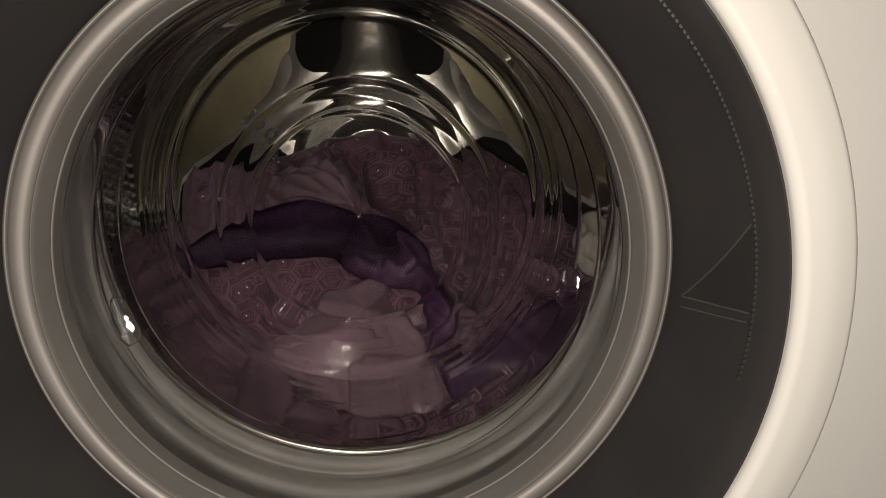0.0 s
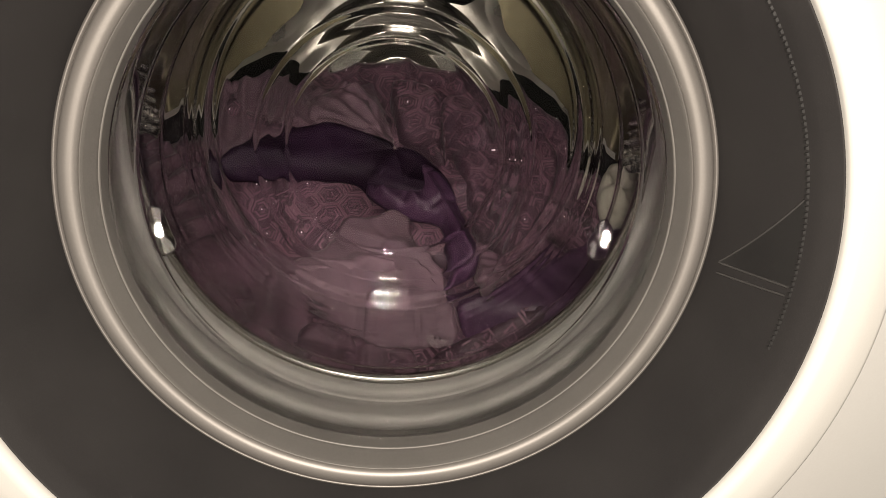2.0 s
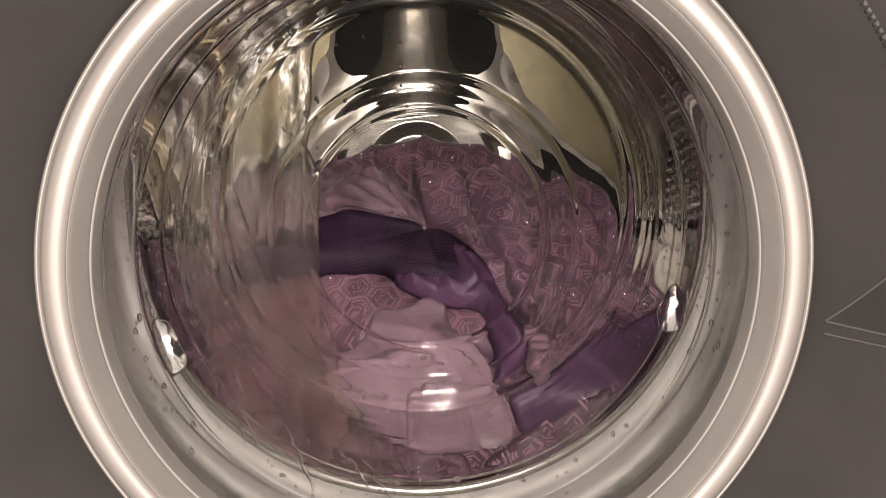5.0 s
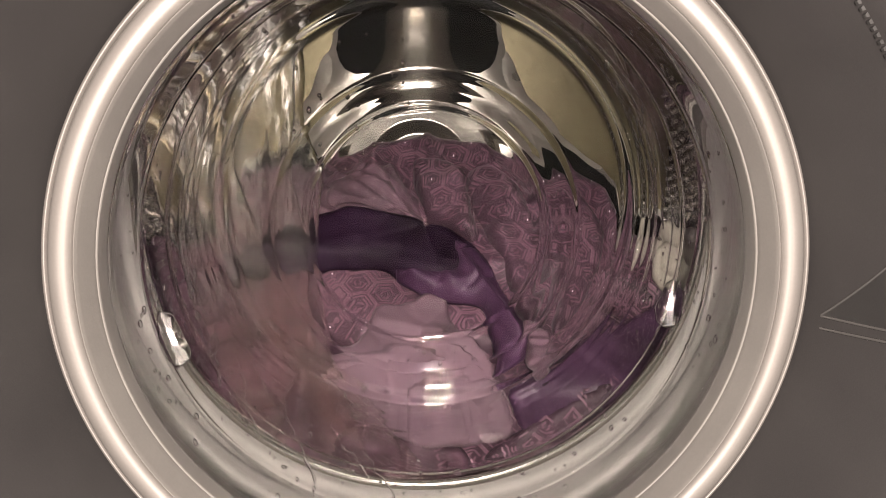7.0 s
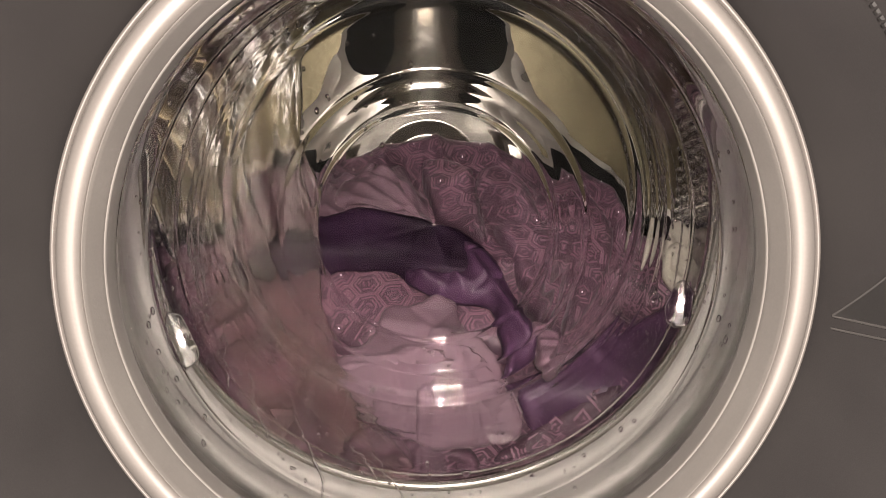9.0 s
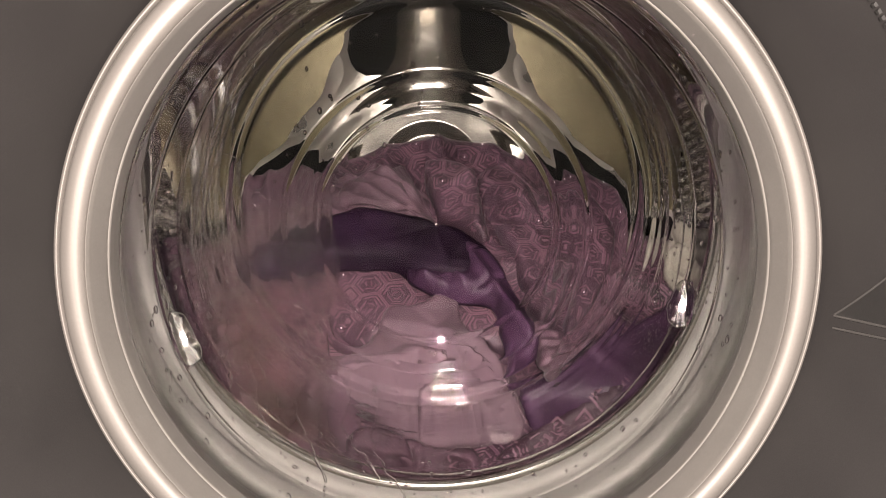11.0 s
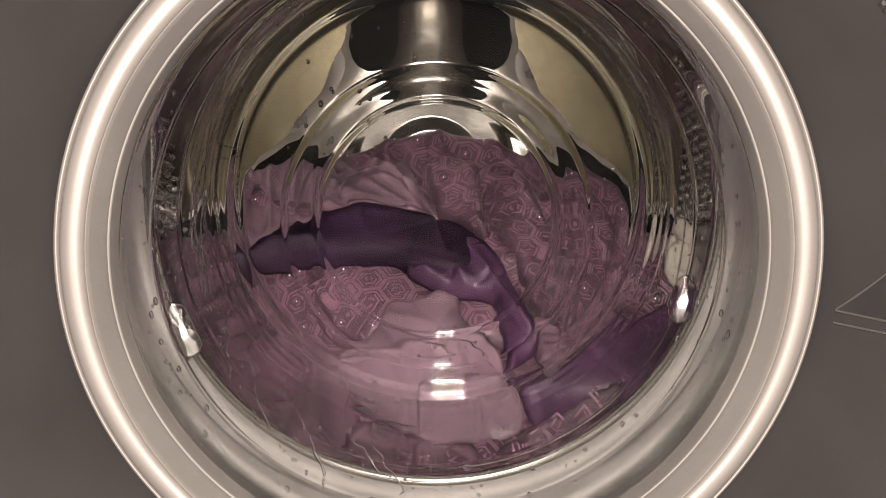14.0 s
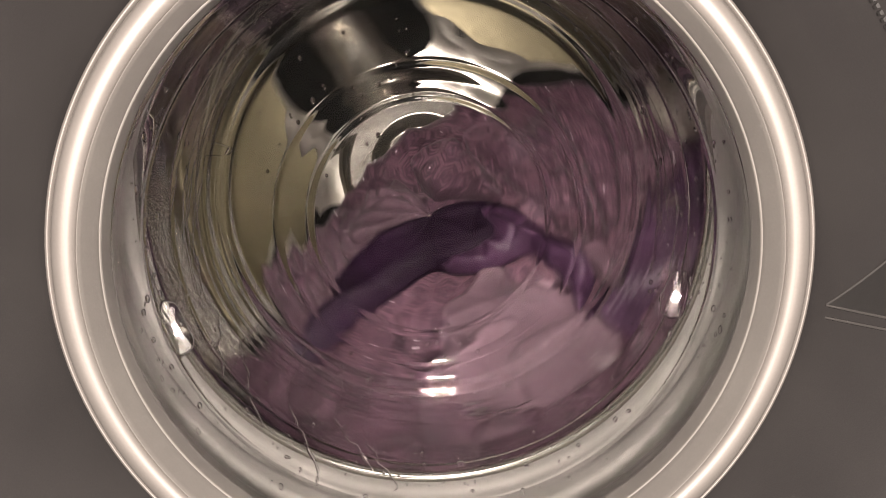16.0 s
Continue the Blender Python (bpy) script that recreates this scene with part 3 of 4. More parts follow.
def hexagons(owner, at, material, size, area, turn=0.0, studs=True, seed=3):
    """Woven nested hexagons that lie in the cloth, and small stones at their centres."""
    verts, faces, sv, sf = [], [], [], []
    rng = random.Random(seed)
    ca, sa = math.cos(radians(turn)), math.sin(radians(turn))
    u0, v0, u1, v1 = area
    du, dv = size * 1.5, size * math.sqrt(3)
    cu, cv = (u0 + u1) / 2, (v0 + v1) / 2
    reach = max(u1 - u0, v1 - v0) * 0.75
    n = int(reach / du) + 2

    def put(u, v):
        return at(cu + ca * u - sa * v, cv + sa * u + ca * v)

    for i in range(-n, n + 1):
        for j in range(-n, n + 1):
            hu, hv = i * du, (j + 0.5 * (i % 2)) * dv
            for rad, gap in ((0.93, 0), (0.70, 1), (0.47, 2), (0.22, 1)):
                for k in range(6):
                    if gap and (k + gap) % 3 == (i + 2 * j) % 3:
                        continue
                    a0, a1 = radians(60 * k), radians(60 * k + 60)
                    w = 0.062 * size
                    row = []
                    steps = 3
                    for s in range(steps + 1):
                        f = s / steps
                        bu, bv = (math.cos(a0) * (1 - f) + math.cos(a1) * f), (math.sin(a0) * (1 - f) + math.sin(a1) * f)
                        for sign in (-1, 1):
                            r = rad * size + sign * w
                            row.append(put(hu + bu * r, hv + bv * r))
                    if any(x is None for x in row):
                        continue
                    if max(math.dist(x, y) for x, y in zip(row, row[2:])) > 0.35 * size:
                        continue
                    b = len(verts)
                    verts.extend(row)
                    for s in range(steps):
                        faces.append((b + 2 * s, b + 2 * s + 1, b + 2 * s + 3, b + 2 * s + 2))
            if studs and rng.random() < 0.3:
                c = put(hu, hv)
                if c:
                    b = len(sv)
                    c = Vector(c)
                    r = 0.0006
                    for k in range(6):
                        a = radians(60 * k)
                        sv.append(c + Vector((r * math.cos(a), r * 0.57 * math.sin(a) - 0.0002, r * 0.8 * math.sin(a))))
                    sv.append(c + Vector((0, -0.0010, 0.0012)))
                    sf += [(b + k, b + (k + 1) % 6, b + 6) for k in range(6)]
    tagged(part("woven_pattern", mesh_of("woven_pattern", verts, faces, material), owner, "raised woven hexagon lines"), kind="stuff")
    if sv:
        tagged(part("rhinestones", mesh_of("rhinestones", sv, sf, CRYSTAL, False), owner, "tiny glittering stones"), kind="stuff")


# the patterned cover that fills the drum's lower half and shows at the back
cover, at = lay("patterned_cover", [(-0.21, 0.012), (-0.176, 0.024), (-0.151, 0.062), (-0.114, 0.096), (-0.079, 0.121), (-0.036, 0.139), (0.003, 0.147), (0.048, 0.141), (0.09, 0.116), (0.129, 0.088), (0.156, 0.063), (0.175, 0.023), (0.215, 0.011), (0.213, -0.046), (0.175, -0.105), (0.129, -0.15), (0.071, -0.194), (-0.004, -0.205), (-0.079, -0.196), (-0.136, -0.16), (-0.179, -0.102), (-0.21, -0.022)],
                0.0, PATTERNED, "plum jacquard cover with woven hexagons and tiny stones, wet and rumpled", "bed cover",
                folds=((20, 0.05, 0.012), (75, 0.06, 0.007)), seed=2.3, crease=0.15, thick=0.004, lip=0.022, cell=0.003, edge=-0.02)
hexagons(cover, at, WEAVE, 0.0125, (-0.13, -0.16, 0.16, 0.15), turn=12)

lay("pillowcase", [(-0.158, 0.0595), (-0.1477, 0.0785), (-0.1212, 0.0865), (-0.0871, 0.0945), (-0.0846, 0.0595), (-0.0901, 0.025), (-0.113, 0.004), (-0.1398, -0.0105), (-0.1527, 0.016)], 0.006, PALE,
    "mauve cotton pillowcase crumpled in the wet heap", "pillowcase", folds=((0, 0.020, 0.009),), seed=5.1, crease=0.4)
pillow, _ = lay("pillowcase", [(-0.089, 0.03), (-0.087, 0.069), (-0.062, 0.086), (-0.026, 0.096), (-0.012, 0.072), (0.003, 0.03), (-0.045, 0.021)], 0.010, PALE,
    "pale mauve cotton pillowcase with soft pleats", "pillowcase", folds=((55, 0.020, 0.008),), seed=7.7, lip=0.008)
patch, at = lay("patterned_cushion_cover", [(-0.09, -0.027), (-0.073, -0.0125), (-0.0529, -0.003), (-0.0279, -0.004), (0.0009, -0.0175), (0.0373, -0.023), (0.0542, -0.064), (0.052, -0.098), (0.0228, -0.095), (0.0042, -0.0835), (-0.0265, -0.0835), (-0.0431, -0.0955), (-0.0665, -0.0855), (-0.084, -0.0555)], 0.009, PATTERNED,
    "plum jacquard cushion cover with woven hexagons", "cushion cover", folds=((10, 0.05, 0.006),), seed=11.2, crease=0.12, thick=0.008)
hexagons(patch, at, WEAVE, 0.0125, (-0.08, -0.08, 0.06, 0.04), turn=4, seed=8)
sheet, _ = lay("crumpled_sheet", [(-0.207, 0.0), (-0.184, 0.012), (-0.152, -0.028), (-0.114, -0.074), (-0.063, -0.102), (-0.047, -0.132), (-0.048, -0.183), (-0.091, -0.179), (-0.126, -0.155), (-0.157, -0.125), (-0.186, -0.073)], 0.010, MAUVE,
    "mauve cotton sheet crumpled against the glass", "bed sheet", folds=((60, 0.028, 0.012), (150, 0.035, 0.009), (10, 0.05, 0.008)), seed=3.9, lip=0.012)
shirt, shirt_at = lay("cotton_shirt", [(-0.0715, -0.1085), (-0.0446, -0.093), (-0.0342, -0.067), (-0.0112, -0.0625), (0.0169, -0.0535), (0.0214, -0.0795), (0.0404, -0.1025), (0.049, -0.1205), (0.0548, -0.129), (0.059, -0.1375), (0.053, -0.1495), (0.0356, -0.154), (0.0103, -0.156), (-0.0113, -0.152), (-0.0291, -0.143), (-0.0538, -0.1325), (-0.072, -0.1225)], 0.018, PALE,
    "pale mauve wet cotton shirt with a four-hole button", "shirt", folds=((105, 0.05, 0.006), (70, 0.030, 0.004)), seed=9.4, lip=0.006, crease=0.18, cell=0.0022)
lay("purple_satin_cloth", [(0.0503, -0.1265), (0.0648, -0.1185), (0.0836, -0.1145), (0.1006, -0.099), (0.1263, -0.0805), (0.1518, -0.0675), (0.178, -0.05), (0.205, -0.04), (0.195, -0.075), (0.165, -0.112), (0.145, -0.128), (0.1217, -0.136), (0.1036, -0.138), (0.0823, -0.142), (0.0628, -0.1495), (0.0551, -0.1385)], 0.012, SATIN,
    "purple satin cloth lying in deep folds", "satin cloth", folds=((125, 0.035, 0.012),), seed=6.6, crease=0.25, lip=0.012)
# an added pale piece that stands in for lit, perforated drum shell
lay("cream_cloth", [(0.164, -0.023), (0.172, 0.002), (0.185, 0.013), (0.197, 0.004), (0.208, 0.006), (0.211, -0.012), (0.2, -0.044), (0.182, -0.055), (0.169, -0.05)], 0.022, CREAM,
    "crumpled cream cotton cloth by the drum wall", "cloth", folds=((20, 0.02, 0.010), (80, 0.03, 0.006)), seed=14.3, crease=0.6, lip=0.008)
trim, at = lay("patterned_trim", [(0.0324, -0.1685), (0.0465, -0.1535), (0.0625, -0.142), (0.0819, -0.1315), (0.0996, -0.126), (0.1256, -0.12), (0.1208, -0.131), (0.1, -0.148), (0.0706, -0.1685), (0.0433, -0.182)], 0.020, PATTERNED,
    "strip of plum jacquard with woven hexagons", "cloth strip", folds=((30, 0.03, 0.004),), seed=12.5, crease=0.15, lip=0.008)
hexagons(trim, at, WEAVE, 0.010, (0.0, -0.24, 0.12, -0.1), turn=30, studs=False, seed=9)
lay("dark_velvet_scarf", [(-0.150, -0.038), (-0.130, -0.022), (-0.110, -0.007), (-0.0855, 0.012), (-0.0529, 0.0195), (-0.0195, 0.0175), (0.0095, 0.0095), (0.0333, -0.01), (0.0473, -0.0305), (0.0524, -0.0515), (0.0458, -0.063), (0.0271, -0.0575), (0.0003, -0.055), (-0.0189, -0.046), (-0.0309, -0.036), (-0.0585, -0.0345), (-0.0817, -0.037), (-0.1051, -0.037), (-0.136, -0.044)], 0.028, VELVET,
    "dark purple velvet scarf rolled across the heap", "scarf", folds=((8, 0.045, 0.004), (75, 0.045, 0.006)), seed=4.2, crease=0.12, cell=0.0020, thick=0.009, lip=0.018)
lay("purple_scarf_end", [(0.0255, -0.0185), (0.0411, -0.0235), (0.0585, -0.068), (0.0678, -0.096), (0.064, -0.1135), (0.0545, -0.121), (0.0469, -0.1265), (0.04, -0.1245), (0.0436, -0.1115), (0.0415, -0.084), (0.0369, -0.071), (0.0077, -0.0645), (-0.0131, -0.0535), (-0.0225, -0.0435), (0.0004, -0.045), (0.0197, -0.045)], 0.030, SATIN,
    "purple satin scarf end hanging down the heap", "scarf", folds=((20, 0.02, 0.008),), seed=8.1, cell=0.0017, crease=0.3, thick=0.008, lip=0.010)
lay("ruffled_lace", [(0.0612, -0.09), (0.0789, -0.0965), (0.083, -0.117), (0.0783, -0.1285), (0.068, -0.1245), (0.0619, -0.112)], 0.034, MAUVE,
    "ruffled strip of mauve lace", "lace", folds=((75, 0.008, 0.006),), seed=2.9, crease=0, thick=0.005, lip=0.006, cell=0.0018)


# loose folds that stand out of the larger pieces
def fold(owner, outline, level, material, seed, turn, crease=0.8, thick=0.007, lip=0.009, label="soft loose fold", width=0.022):
    return lay("fold", outline, level, material, label, "", folds=((turn, width, 0.007), (turn + 60, 0.04, 0.004)), seed=seed, thick=thick, lip=lip, crease=crease, owner=owner, cell=0.0021)


fold(sheet, [(-0.198, -0.013), (-0.184, 0.001), (-0.16, -0.018), (-0.134, -0.06), (-0.117, -0.099), (-0.135, -0.103), (-0.16, -0.085), (-0.183, -0.055)], 0.018, MAUVE, 21.1, 130, 1.5)
fold(sheet, [(-0.153, -0.099), (-0.121, -0.095), (-0.083, -0.116), (-0.068, -0.129), (-0.096, -0.134), (-0.124, -0.129), (-0.144, -0.118)], 0.019, MAUVE, 22.4, 40, 1.5)
fold(sheet, [(-0.121, -0.132), (-0.089, -0.129), (-0.061, -0.135), (-0.047, -0.154), (-0.062, -0.177), (-0.091, -0.169), (-0.115, -0.15)], 0.020, MAUVE, 23.8, 100, 1.5)
fold(sheet, [(-0.112, -0.082), (-0.077, -0.097), (-0.047, -0.117), (-0.039, -0.126), (-0.061, -0.129), (-0.089, -0.117)], 0.021, MAUVE, 24.9, 150, 1.5)
fold(sheet, [(-0.057, -0.142), (-0.032, -0.137), (-0.015, -0.154), (-0.019, -0.181), (-0.044, -0.185), (-0.06, -0.169)], 0.026, MAUVE, 25.3, 80, 1.5)
_, placket_at = fold(shirt, [(-0.0139, -0.127), (-0.0094, -0.1195), (0.0101, -0.1165), (0.0382, -0.1195), (0.0544, -0.1280), (0.0591, -0.136), (0.053, -0.1485), (0.0354, -0.1535), (0.0031, -0.151), (-0.0141, -0.1485)], 0.0205, PALE, 27.6, 100, 0.2, thick=0.005, lip=0.004, label="rounded placket end with a sewn edge", width=0.05)
fold(shirt, [(-0.030, -0.153), (-0.004, -0.151), (0.022, -0.156), (0.030, -0.166), (0.032, -0.182), (0.003, -0.19), (-0.026, -0.185)], 0.013, MAUVE, 28.8, 60, 0.8, thick=0.004, lip=0.014)
fold(shirt, [(-0.066, -0.113), (-0.040, -0.104), (-0.006, -0.104), (0.020, -0.112), (-0.004, -0.117), (-0.036, -0.119), (-0.060, -0.122)], 0.0205, PALE, 26.2, 95, 0.2, thick=0.004, lip=0.006)
fold(pillow, [(-0.076, 0.037), (-0.074, 0.063), (-0.052, 0.075), (-0.03, 0.082), (-0.02, 0.056), (-0.013, 0.03), (-0.045, 0.024)], 0.015, PALE, 29.5, 60, 0.6, width=0.012)
for k, (outline, turn) in enumerate((
        ([(0.039, 0.081), (0.063, 0.088), (0.085, 0.052), (0.092, -0.012), (0.08, -0.068), (0.069, -0.077), (0.063, -0.045), (0.052, -0.0), (0.042, 0.045)], 160),
        ([(0.1, 0.052), (0.119, 0.045), (0.134, 0.014), (0.121, -0.034), (0.094, -0.08), (0.081, -0.08), (0.092, -0.023)], 170),
        ([(-0.009, 0.093), (0.017, 0.1), (0.039, 0.082), (0.046, 0.042), (0.047, -0.0), (0.035, 0.006), (0.015, 0.036), (-0.0, 0.055)], 120))):
    piece, at = fold(cover, outline, 0.010, PATTERNED, 31.0 + k, turn, 0.12, 0.008, 0.012, "rounded pleat with woven hexagons", 0.05)
    lo, hi = np.min(outline, 0), np.max(outline, 0)
    hexagons(piece, at, WEAVE, 0.0125, (lo[0], lo[1], hi[0], hi[1]), turn=8 + 9 * k, seed=40 + k)


def seam(owner, at, points, radius=0.0007):
    """A thin sewn seam along a row of (u, v) on a cloth."""
    verts, faces = [], []
    row = []
    for (u0, v0), (u1, v1) in zip(points, points[1:]):
        for i in range(8):
            f = i / 8
            row.append(at(u0 + (u1 - u0) * f, v0 + (v1 - v0) * f))
    row = [Vector(p) for p in row if p]
    for p in row:
        for k in range(6):
            a = math.pi * k / 3
            verts.append(p + Vector((radius * math.cos(a), -radius * math.sin(a), radius * 0.7 * math.sin(a) + 0.0004)))
    for i in range(len(row) - 1):
        for k in range(6):
            l = (k + 1) % 6
            faces.append((6 * i + k, 6 * i + l, 6 * i + 6 + l, 6 * i + 6 + k))
    part("seam", mesh_of("seam", verts, faces, PALE), owner, "pale sewn seam")


seam(shirt, shirt_at, [(-0.0075, -0.094), (0.0108, -0.103), (0.0288, -0.108), (0.037, -0.1185)])
seam(shirt, placket_at, [(0.037, -0.1215), (0.0505, -0.1285), (0.0560, -0.1365), (0.0510, -0.1465), (0.036, -0.1505)])


def button():
    u, v = (0.041, -0.141)
    c = Vector(placket_at(u, v))
    prof = [(0.0, 0.0), (0.0052, 0.0), (0.0062, -0.0008), (0.0078, -0.0012), (0.0088, -0.0006), (0.0088, 0.0012), (0.0, 0.0014)]
    vs, fs = lathe_data(round_profile(prof, 0.0004, 3), 40)
    tilt = Matrix.Rotation(radians(-28), 4, "X")
    vs = [c + Vector((0, -0.0018, 0.0018)) + tilt @ Vector(p) for p in vs]
    b = part("button", mesh_of("button", vs, fs, BUTTON, True, True), shirt, "clear four-hole button")
    b.visible_shadow = False
    hv, hf = [], []
    for i, (du, dz) in enumerate(((-1, -1), (1, -1), (1, 1), (-1, 1))):
        for k in range(8):
            a = math.pi * k / 4
            hv.append(c + Vector((0, -0.0018, 0.0018)) + tilt @ Vector((du * 0.0018 + 0.0008 * math.cos(a), -0.0003, dz * 0.0018 + 0.0008 * math.sin(a))))
        hf.append(tuple(range(8 * i, 8 * i + 8)))
    part("button_hole", mesh_of("button_hole", hv, hf, VELVET, False), b)


button()

# ---- water ----
def ribbon(centre, half, depth, rows=90, cols=26, thick=0.0016, seed=1.0):
    """A falling sheet of water: where its middle runs, how wide and how deep it lies at each height, with streaks and a rippled skin."""
    front, back = [], []
    for i in range(rows + 1):
        s = i / rows
        for j in range(cols + 1):
            w = 2 * j / cols - 1
            ragged = 1 + 0.22 * noise.noise(Vector((seed * 5 + (1 if w > 0 else -1), s * 7, 2.0)))
            x = centre(s) + w * half(s) * ragged + 0.004 * noise.noise(Vector((s * 9, w * 2, seed)))
            z = 0.165 - 0.335 * s
            y = depth(s) + 0.004 * noise.noise(Vector((x * 60, z * 12, seed + 3))) + 0.0015 * noise.noise(Vector((x * 190, z * 30, seed + 8)))
            t = thick * math.sqrt(max(0, 1 - w ** 4)) * (0.9 + 0.9 * noise.noise(Vector((x * 130, z * 22, seed + 11))))
            front.append((x, y - max(t, 0.00012), z))
            back.append((x, y + max(t, 0.00012), z))
    n, c = len(front), cols + 1
    faces = []
    for i in range(rows):
        for j in range(cols):
            a = i * c + j
            faces.append((a, a + 1, a + c + 1, a + c))
            faces.append((n + a, n + a + c, n + a + c + 1, n + a + 1))
        faces.append((i * c, i * c + c, n + i * c + c, n + i * c))
        faces.append((i * c + cols, n + i * c + cols, n + i * c + c + cols, i * c + c + cols))
    for j in range(cols):
        faces.append((j, n + j, n + j + 1, j + 1))
        e = rows * c + j
        faces.append((e, e + 1, n + e + 1, n + e))
    return front + back, faces


STREAMS = []


def stream(name, label, centre, half, depth, seed, thick=0.0016):
    v, f = ribbon(centre, half, depth, seed=seed, thick=thick)
    ob = new(name, mesh_of(name, v, f, WATER, True, True))
    ob.matrix_basis = CENTRE
    ob.visible_shadow = False
    tagged(ob, label, "water", group="streams of inlet water")
    STREAMS.append(ob)
    return ob


stream("water_curtain", "wide curtain of clear rinse water falling behind the glass", lambda s: -0.118 + 0.045 * s ** 2 + 0.02 * s ** 6, lambda s: 0.050 - 0.022 * s ** 2, lambda s: 0.1590 + 0.002 * s, 1.3)
stream("water_curtain", "narrow sheet of clear rinse water falling behind the glass", lambda s: -0.090 + 0.030 * s ** 3 + 0.03 * s ** 8, lambda s: 0.030 - 0.016 * s, lambda s: 0.1655 + 0.001 * s, 4.7)
stream("water_curtain", "slanting jet of clear rinse water running to the drum's bottom", lambda s: -0.140 + 0.125 * s ** 2.2, lambda s: 0.022 - 0.008 * s, lambda s: 0.1625, 7.9, 0.0022)
RIVULET = stream("water_rivulet", "thin film of water trickling down beside the glass edge", lambda s: -0.142 + 0.10 * max(0, s - 0.35) ** 1.6, lambda s: 0.017 - 0.006 * s, lambda s: 0.1600, 9.2, 0.0012)


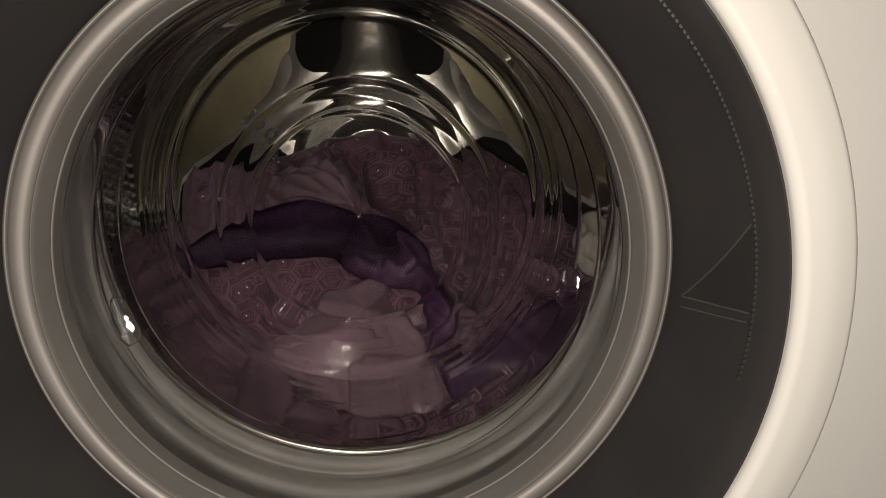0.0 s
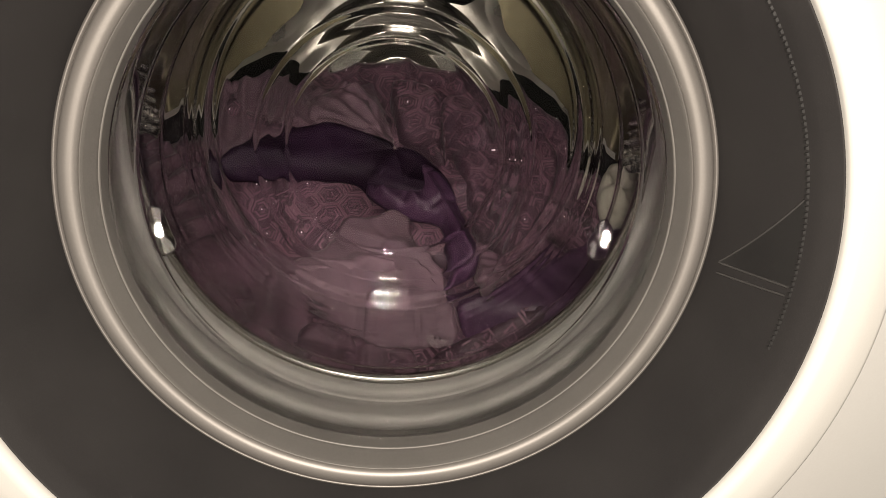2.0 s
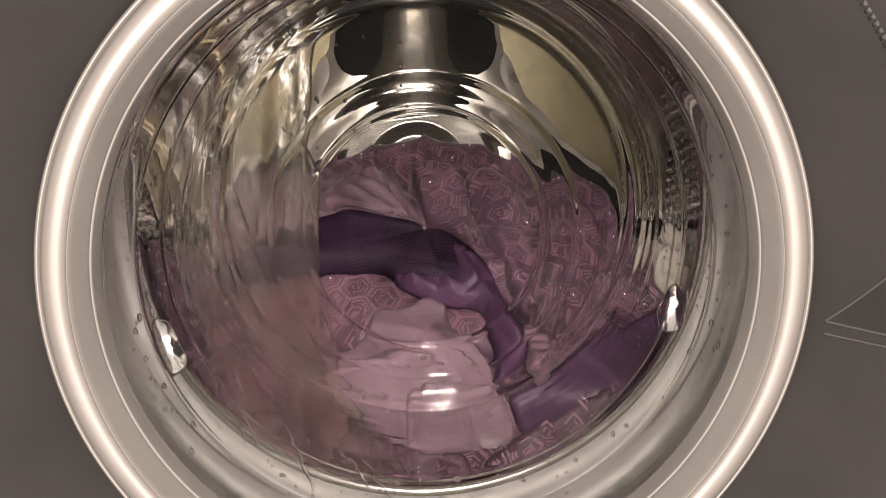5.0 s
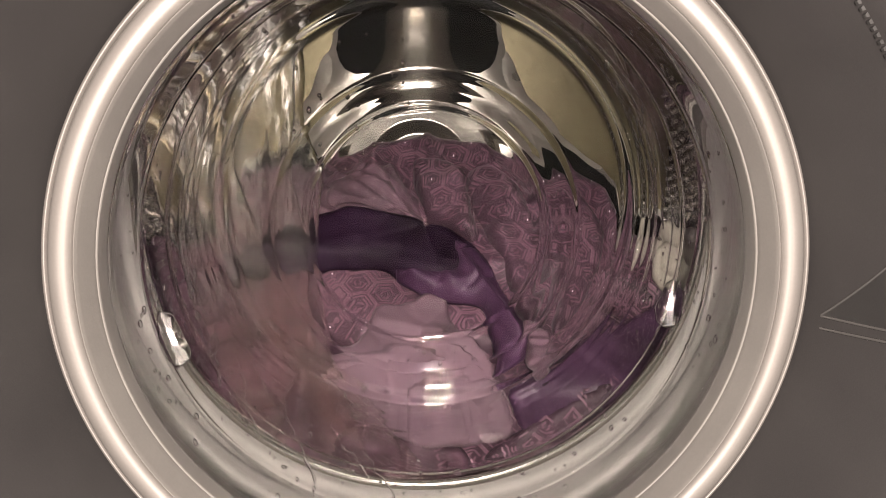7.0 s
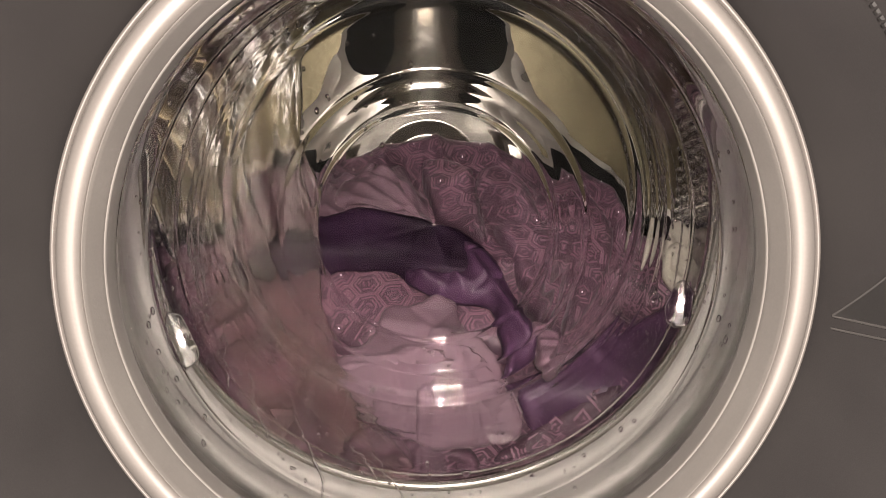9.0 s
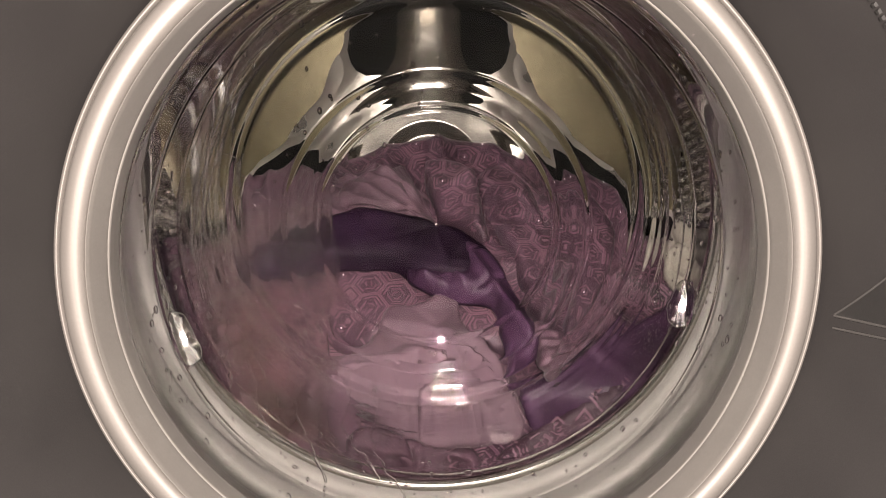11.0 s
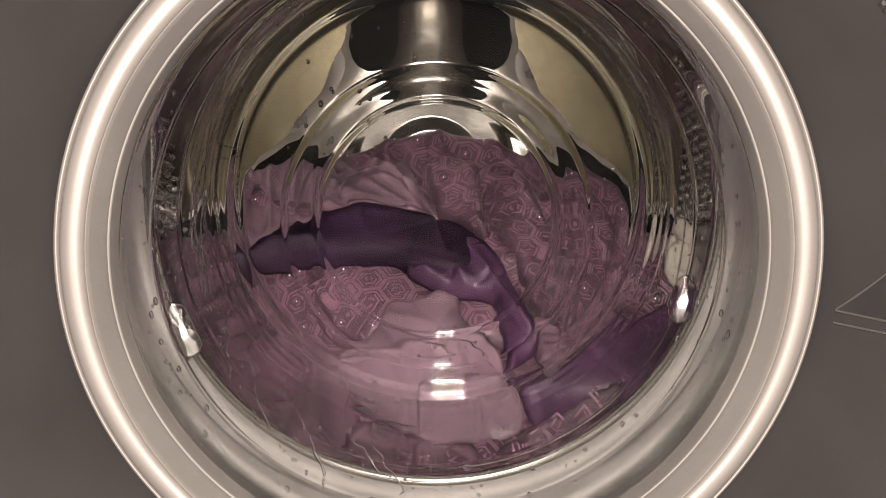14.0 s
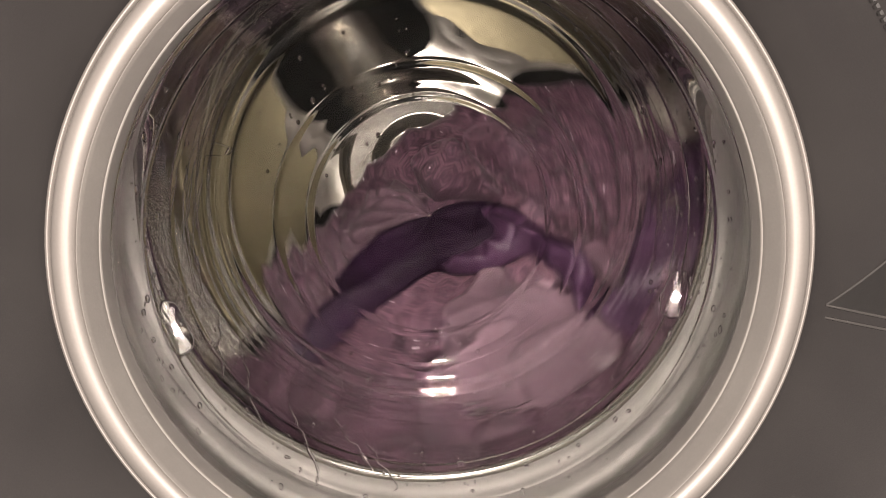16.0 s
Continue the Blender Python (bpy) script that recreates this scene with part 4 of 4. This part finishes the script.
def drops():
    """Drops and trickles that cling to the back of the glass."""
    rng = random.Random(12)
    verts, faces = [], []

    def wall(a, s):
        """A point on the back of the glass: s from 0 at the middle to 1 at the end of the dome, then down the flank."""
        if s <= 1:
            r, y = 0.117 * s, 0.1499 - 0.0125 * s ** 2
        else:
            r, y = 0.1262 + 0.0125 * (s - 1), 0.122 - 0.07 * (s - 1)
        return Vector((r * math.cos(radians(a)), y, r * math.sin(radians(a))))

    def blob(c, r, tall=1.0):
        b = len(verts)
        for i in range(5):
            p = math.pi * i / 4
            for k in range(8):
                q = 2 * math.pi * k / 8
                verts.append(c + Vector((r * math.sin(p) * math.cos(q), -r * 0.55 * math.cos(p), r * tall * math.sin(p) * math.sin(q))))
        for i in range(4):
            for k in range(8):
                l = (k + 1) % 8
                faces.append((b + 8 * i + k, b + 8 * i + l, b + 8 * i + 8 + l, b + 8 * i + 8 + k))

    for _ in range(34):
        blob(wall(rng.uniform(95, 165), rng.uniform(0.45, 0.98)), rng.uniform(0.0006, 0.0015), rng.uniform(1, 1.5))
    for _ in range(46):
        blob(wall(rng.gauss(262, 22), rng.uniform(0.55, 1.0)), rng.uniform(0.0005, 0.0016))
    for _ in range(40):
        blob(wall(rng.uniform(215, 320), rng.uniform(1.05, 1.9)), rng.uniform(0.0005, 0.0013))
    for a0, a1, count in ((120, 205, 150), (-25, 55, 150), (205, 335, 70)):
        for _ in range(count):
            blob(wall(rng.uniform(a0, a1), rng.uniform(1.02, 2.1)), rng.choice((0.0004, 0.0006, 0.0008, 0.0012)), rng.uniform(1, 2.2))
    blob(wall(277, 1.35), 0.0026)
    # trickles: down the bowl's end below, and along its flanks
    runs = [(199, 214, 0.9, 1.5), (209, 228, 0.9, 1.6), (226, 244, 0.86, 1.7), (240, 256, 0.86, 1.5), (250, 262, 0.9, 1.7)]
    runs += [(rng.uniform(128, 150), rng.uniform(175, 200), q, q + rng.uniform(-0.1, 0.12)) for q in (1.02, 1.07, 1.14, 1.22, 1.3, 1.4)]
    runs += [(rng.uniform(35, 55), rng.uniform(-15, 5), q, q + rng.uniform(-0.1, 0.12)) for q in (1.04, 1.12, 1.2, 1.32)]
    for k, (a0, a1, s0, s1) in enumerate(runs):
        c0 = len(verts)
        n = 60
        for i in range(n):
            f = i / (n - 1)
            a = a0 + (a1 - a0) * f + 2 * noise.noise(Vector((f * 6, k * 3.1, 1)))
            c = wall(a, s0 + (s1 - s0) * f + 0.05 * noise.noise(Vector((f * 7, k * 2.3, 6)))) + Vector((0, 0.0004, 0))
            w = 0.0004 + 0.0012 * abs(noise.noise(Vector((f * 9, k, 4))))
            for j in range(6):
                q = math.pi * 2 * j / 6
                verts.append(c + Vector((w * math.cos(q), w * 0.5 * math.sin(q), w * math.cos(q) * 0.3)))
        for i in range(n - 1):
            for j in range(6):
                l = (j + 1) % 6
                faces.append((c0 + 6 * i + j, c0 + 6 * i + l, c0 + 6 * i + 6 + l, c0 + 6 * i + 6 + j))
    ob = new("water_drops", mesh_of("water_drops", verts, faces, DROP, True, True))
    ob.matrix_basis = CENTRE
    ob.visible_shadow = False
    return tagged(ob, "clear water drops and trickles on the back of the glass", "water", kind="stuff")


DROPS = drops()


def motions():
    """The drum and all that lies in it: a nudge, then the start of a turn. The rinse water: it gushes in, wavers and runs off."""
    turns = [(0.0, 0.0), (14.15, 0.0), (14.4, 1.5), (15.55, 1.5), (15.7, 2.4), (15.8, 6.5), (15.9, 17.5), (16.0, 33.0)]
    for ob in [DRUM] + LAUNDRY:
        walk(ob, [(t, CENTRE @ pose(0, 0, 0, 0, -a, 0)) for t, a in turns])
    rng = random.Random(21)
    for k, ob in enumerate(STREAMS):
        start = 3.55 + 0.08 * k
        end = 10.6 + 0.12 * k if ob is not RIVULET else 13.1
        rows = [(0.0, CENTRE @ pose(0, 0, 0.37)), (start, CENTRE @ pose(0, 0, 0.37)), (start + 0.45, CENTRE)]
        t = start + 0.7
        while t < end - 0.3:
            dx = -0.006 * min(1, (t - 4) / 4) if ob is not RIVULET else 0
            rows.append((t, CENTRE @ pose(dx + rng.uniform(-0.005, 0.005), rng.uniform(-0.0008, 0.0008), rng.uniform(-0.006, 0.006), 0, rng.uniform(-2.5, 2.5), 0)))
            t += 0.25
        rows += [(end, CENTRE), (end + 0.6, CENTRE @ pose(0, 0, -0.37)), (16.0, CENTRE @ pose(0, 0, -0.37))]
        walk(ob, rows)
    walk(DROPS, [(0.0, CENTRE @ pose(0, 0, 0.34)), (3.7, CENTRE @ pose(0, 0, 0.34)), (4.3, CENTRE), (16.0, CENTRE)])


motions()
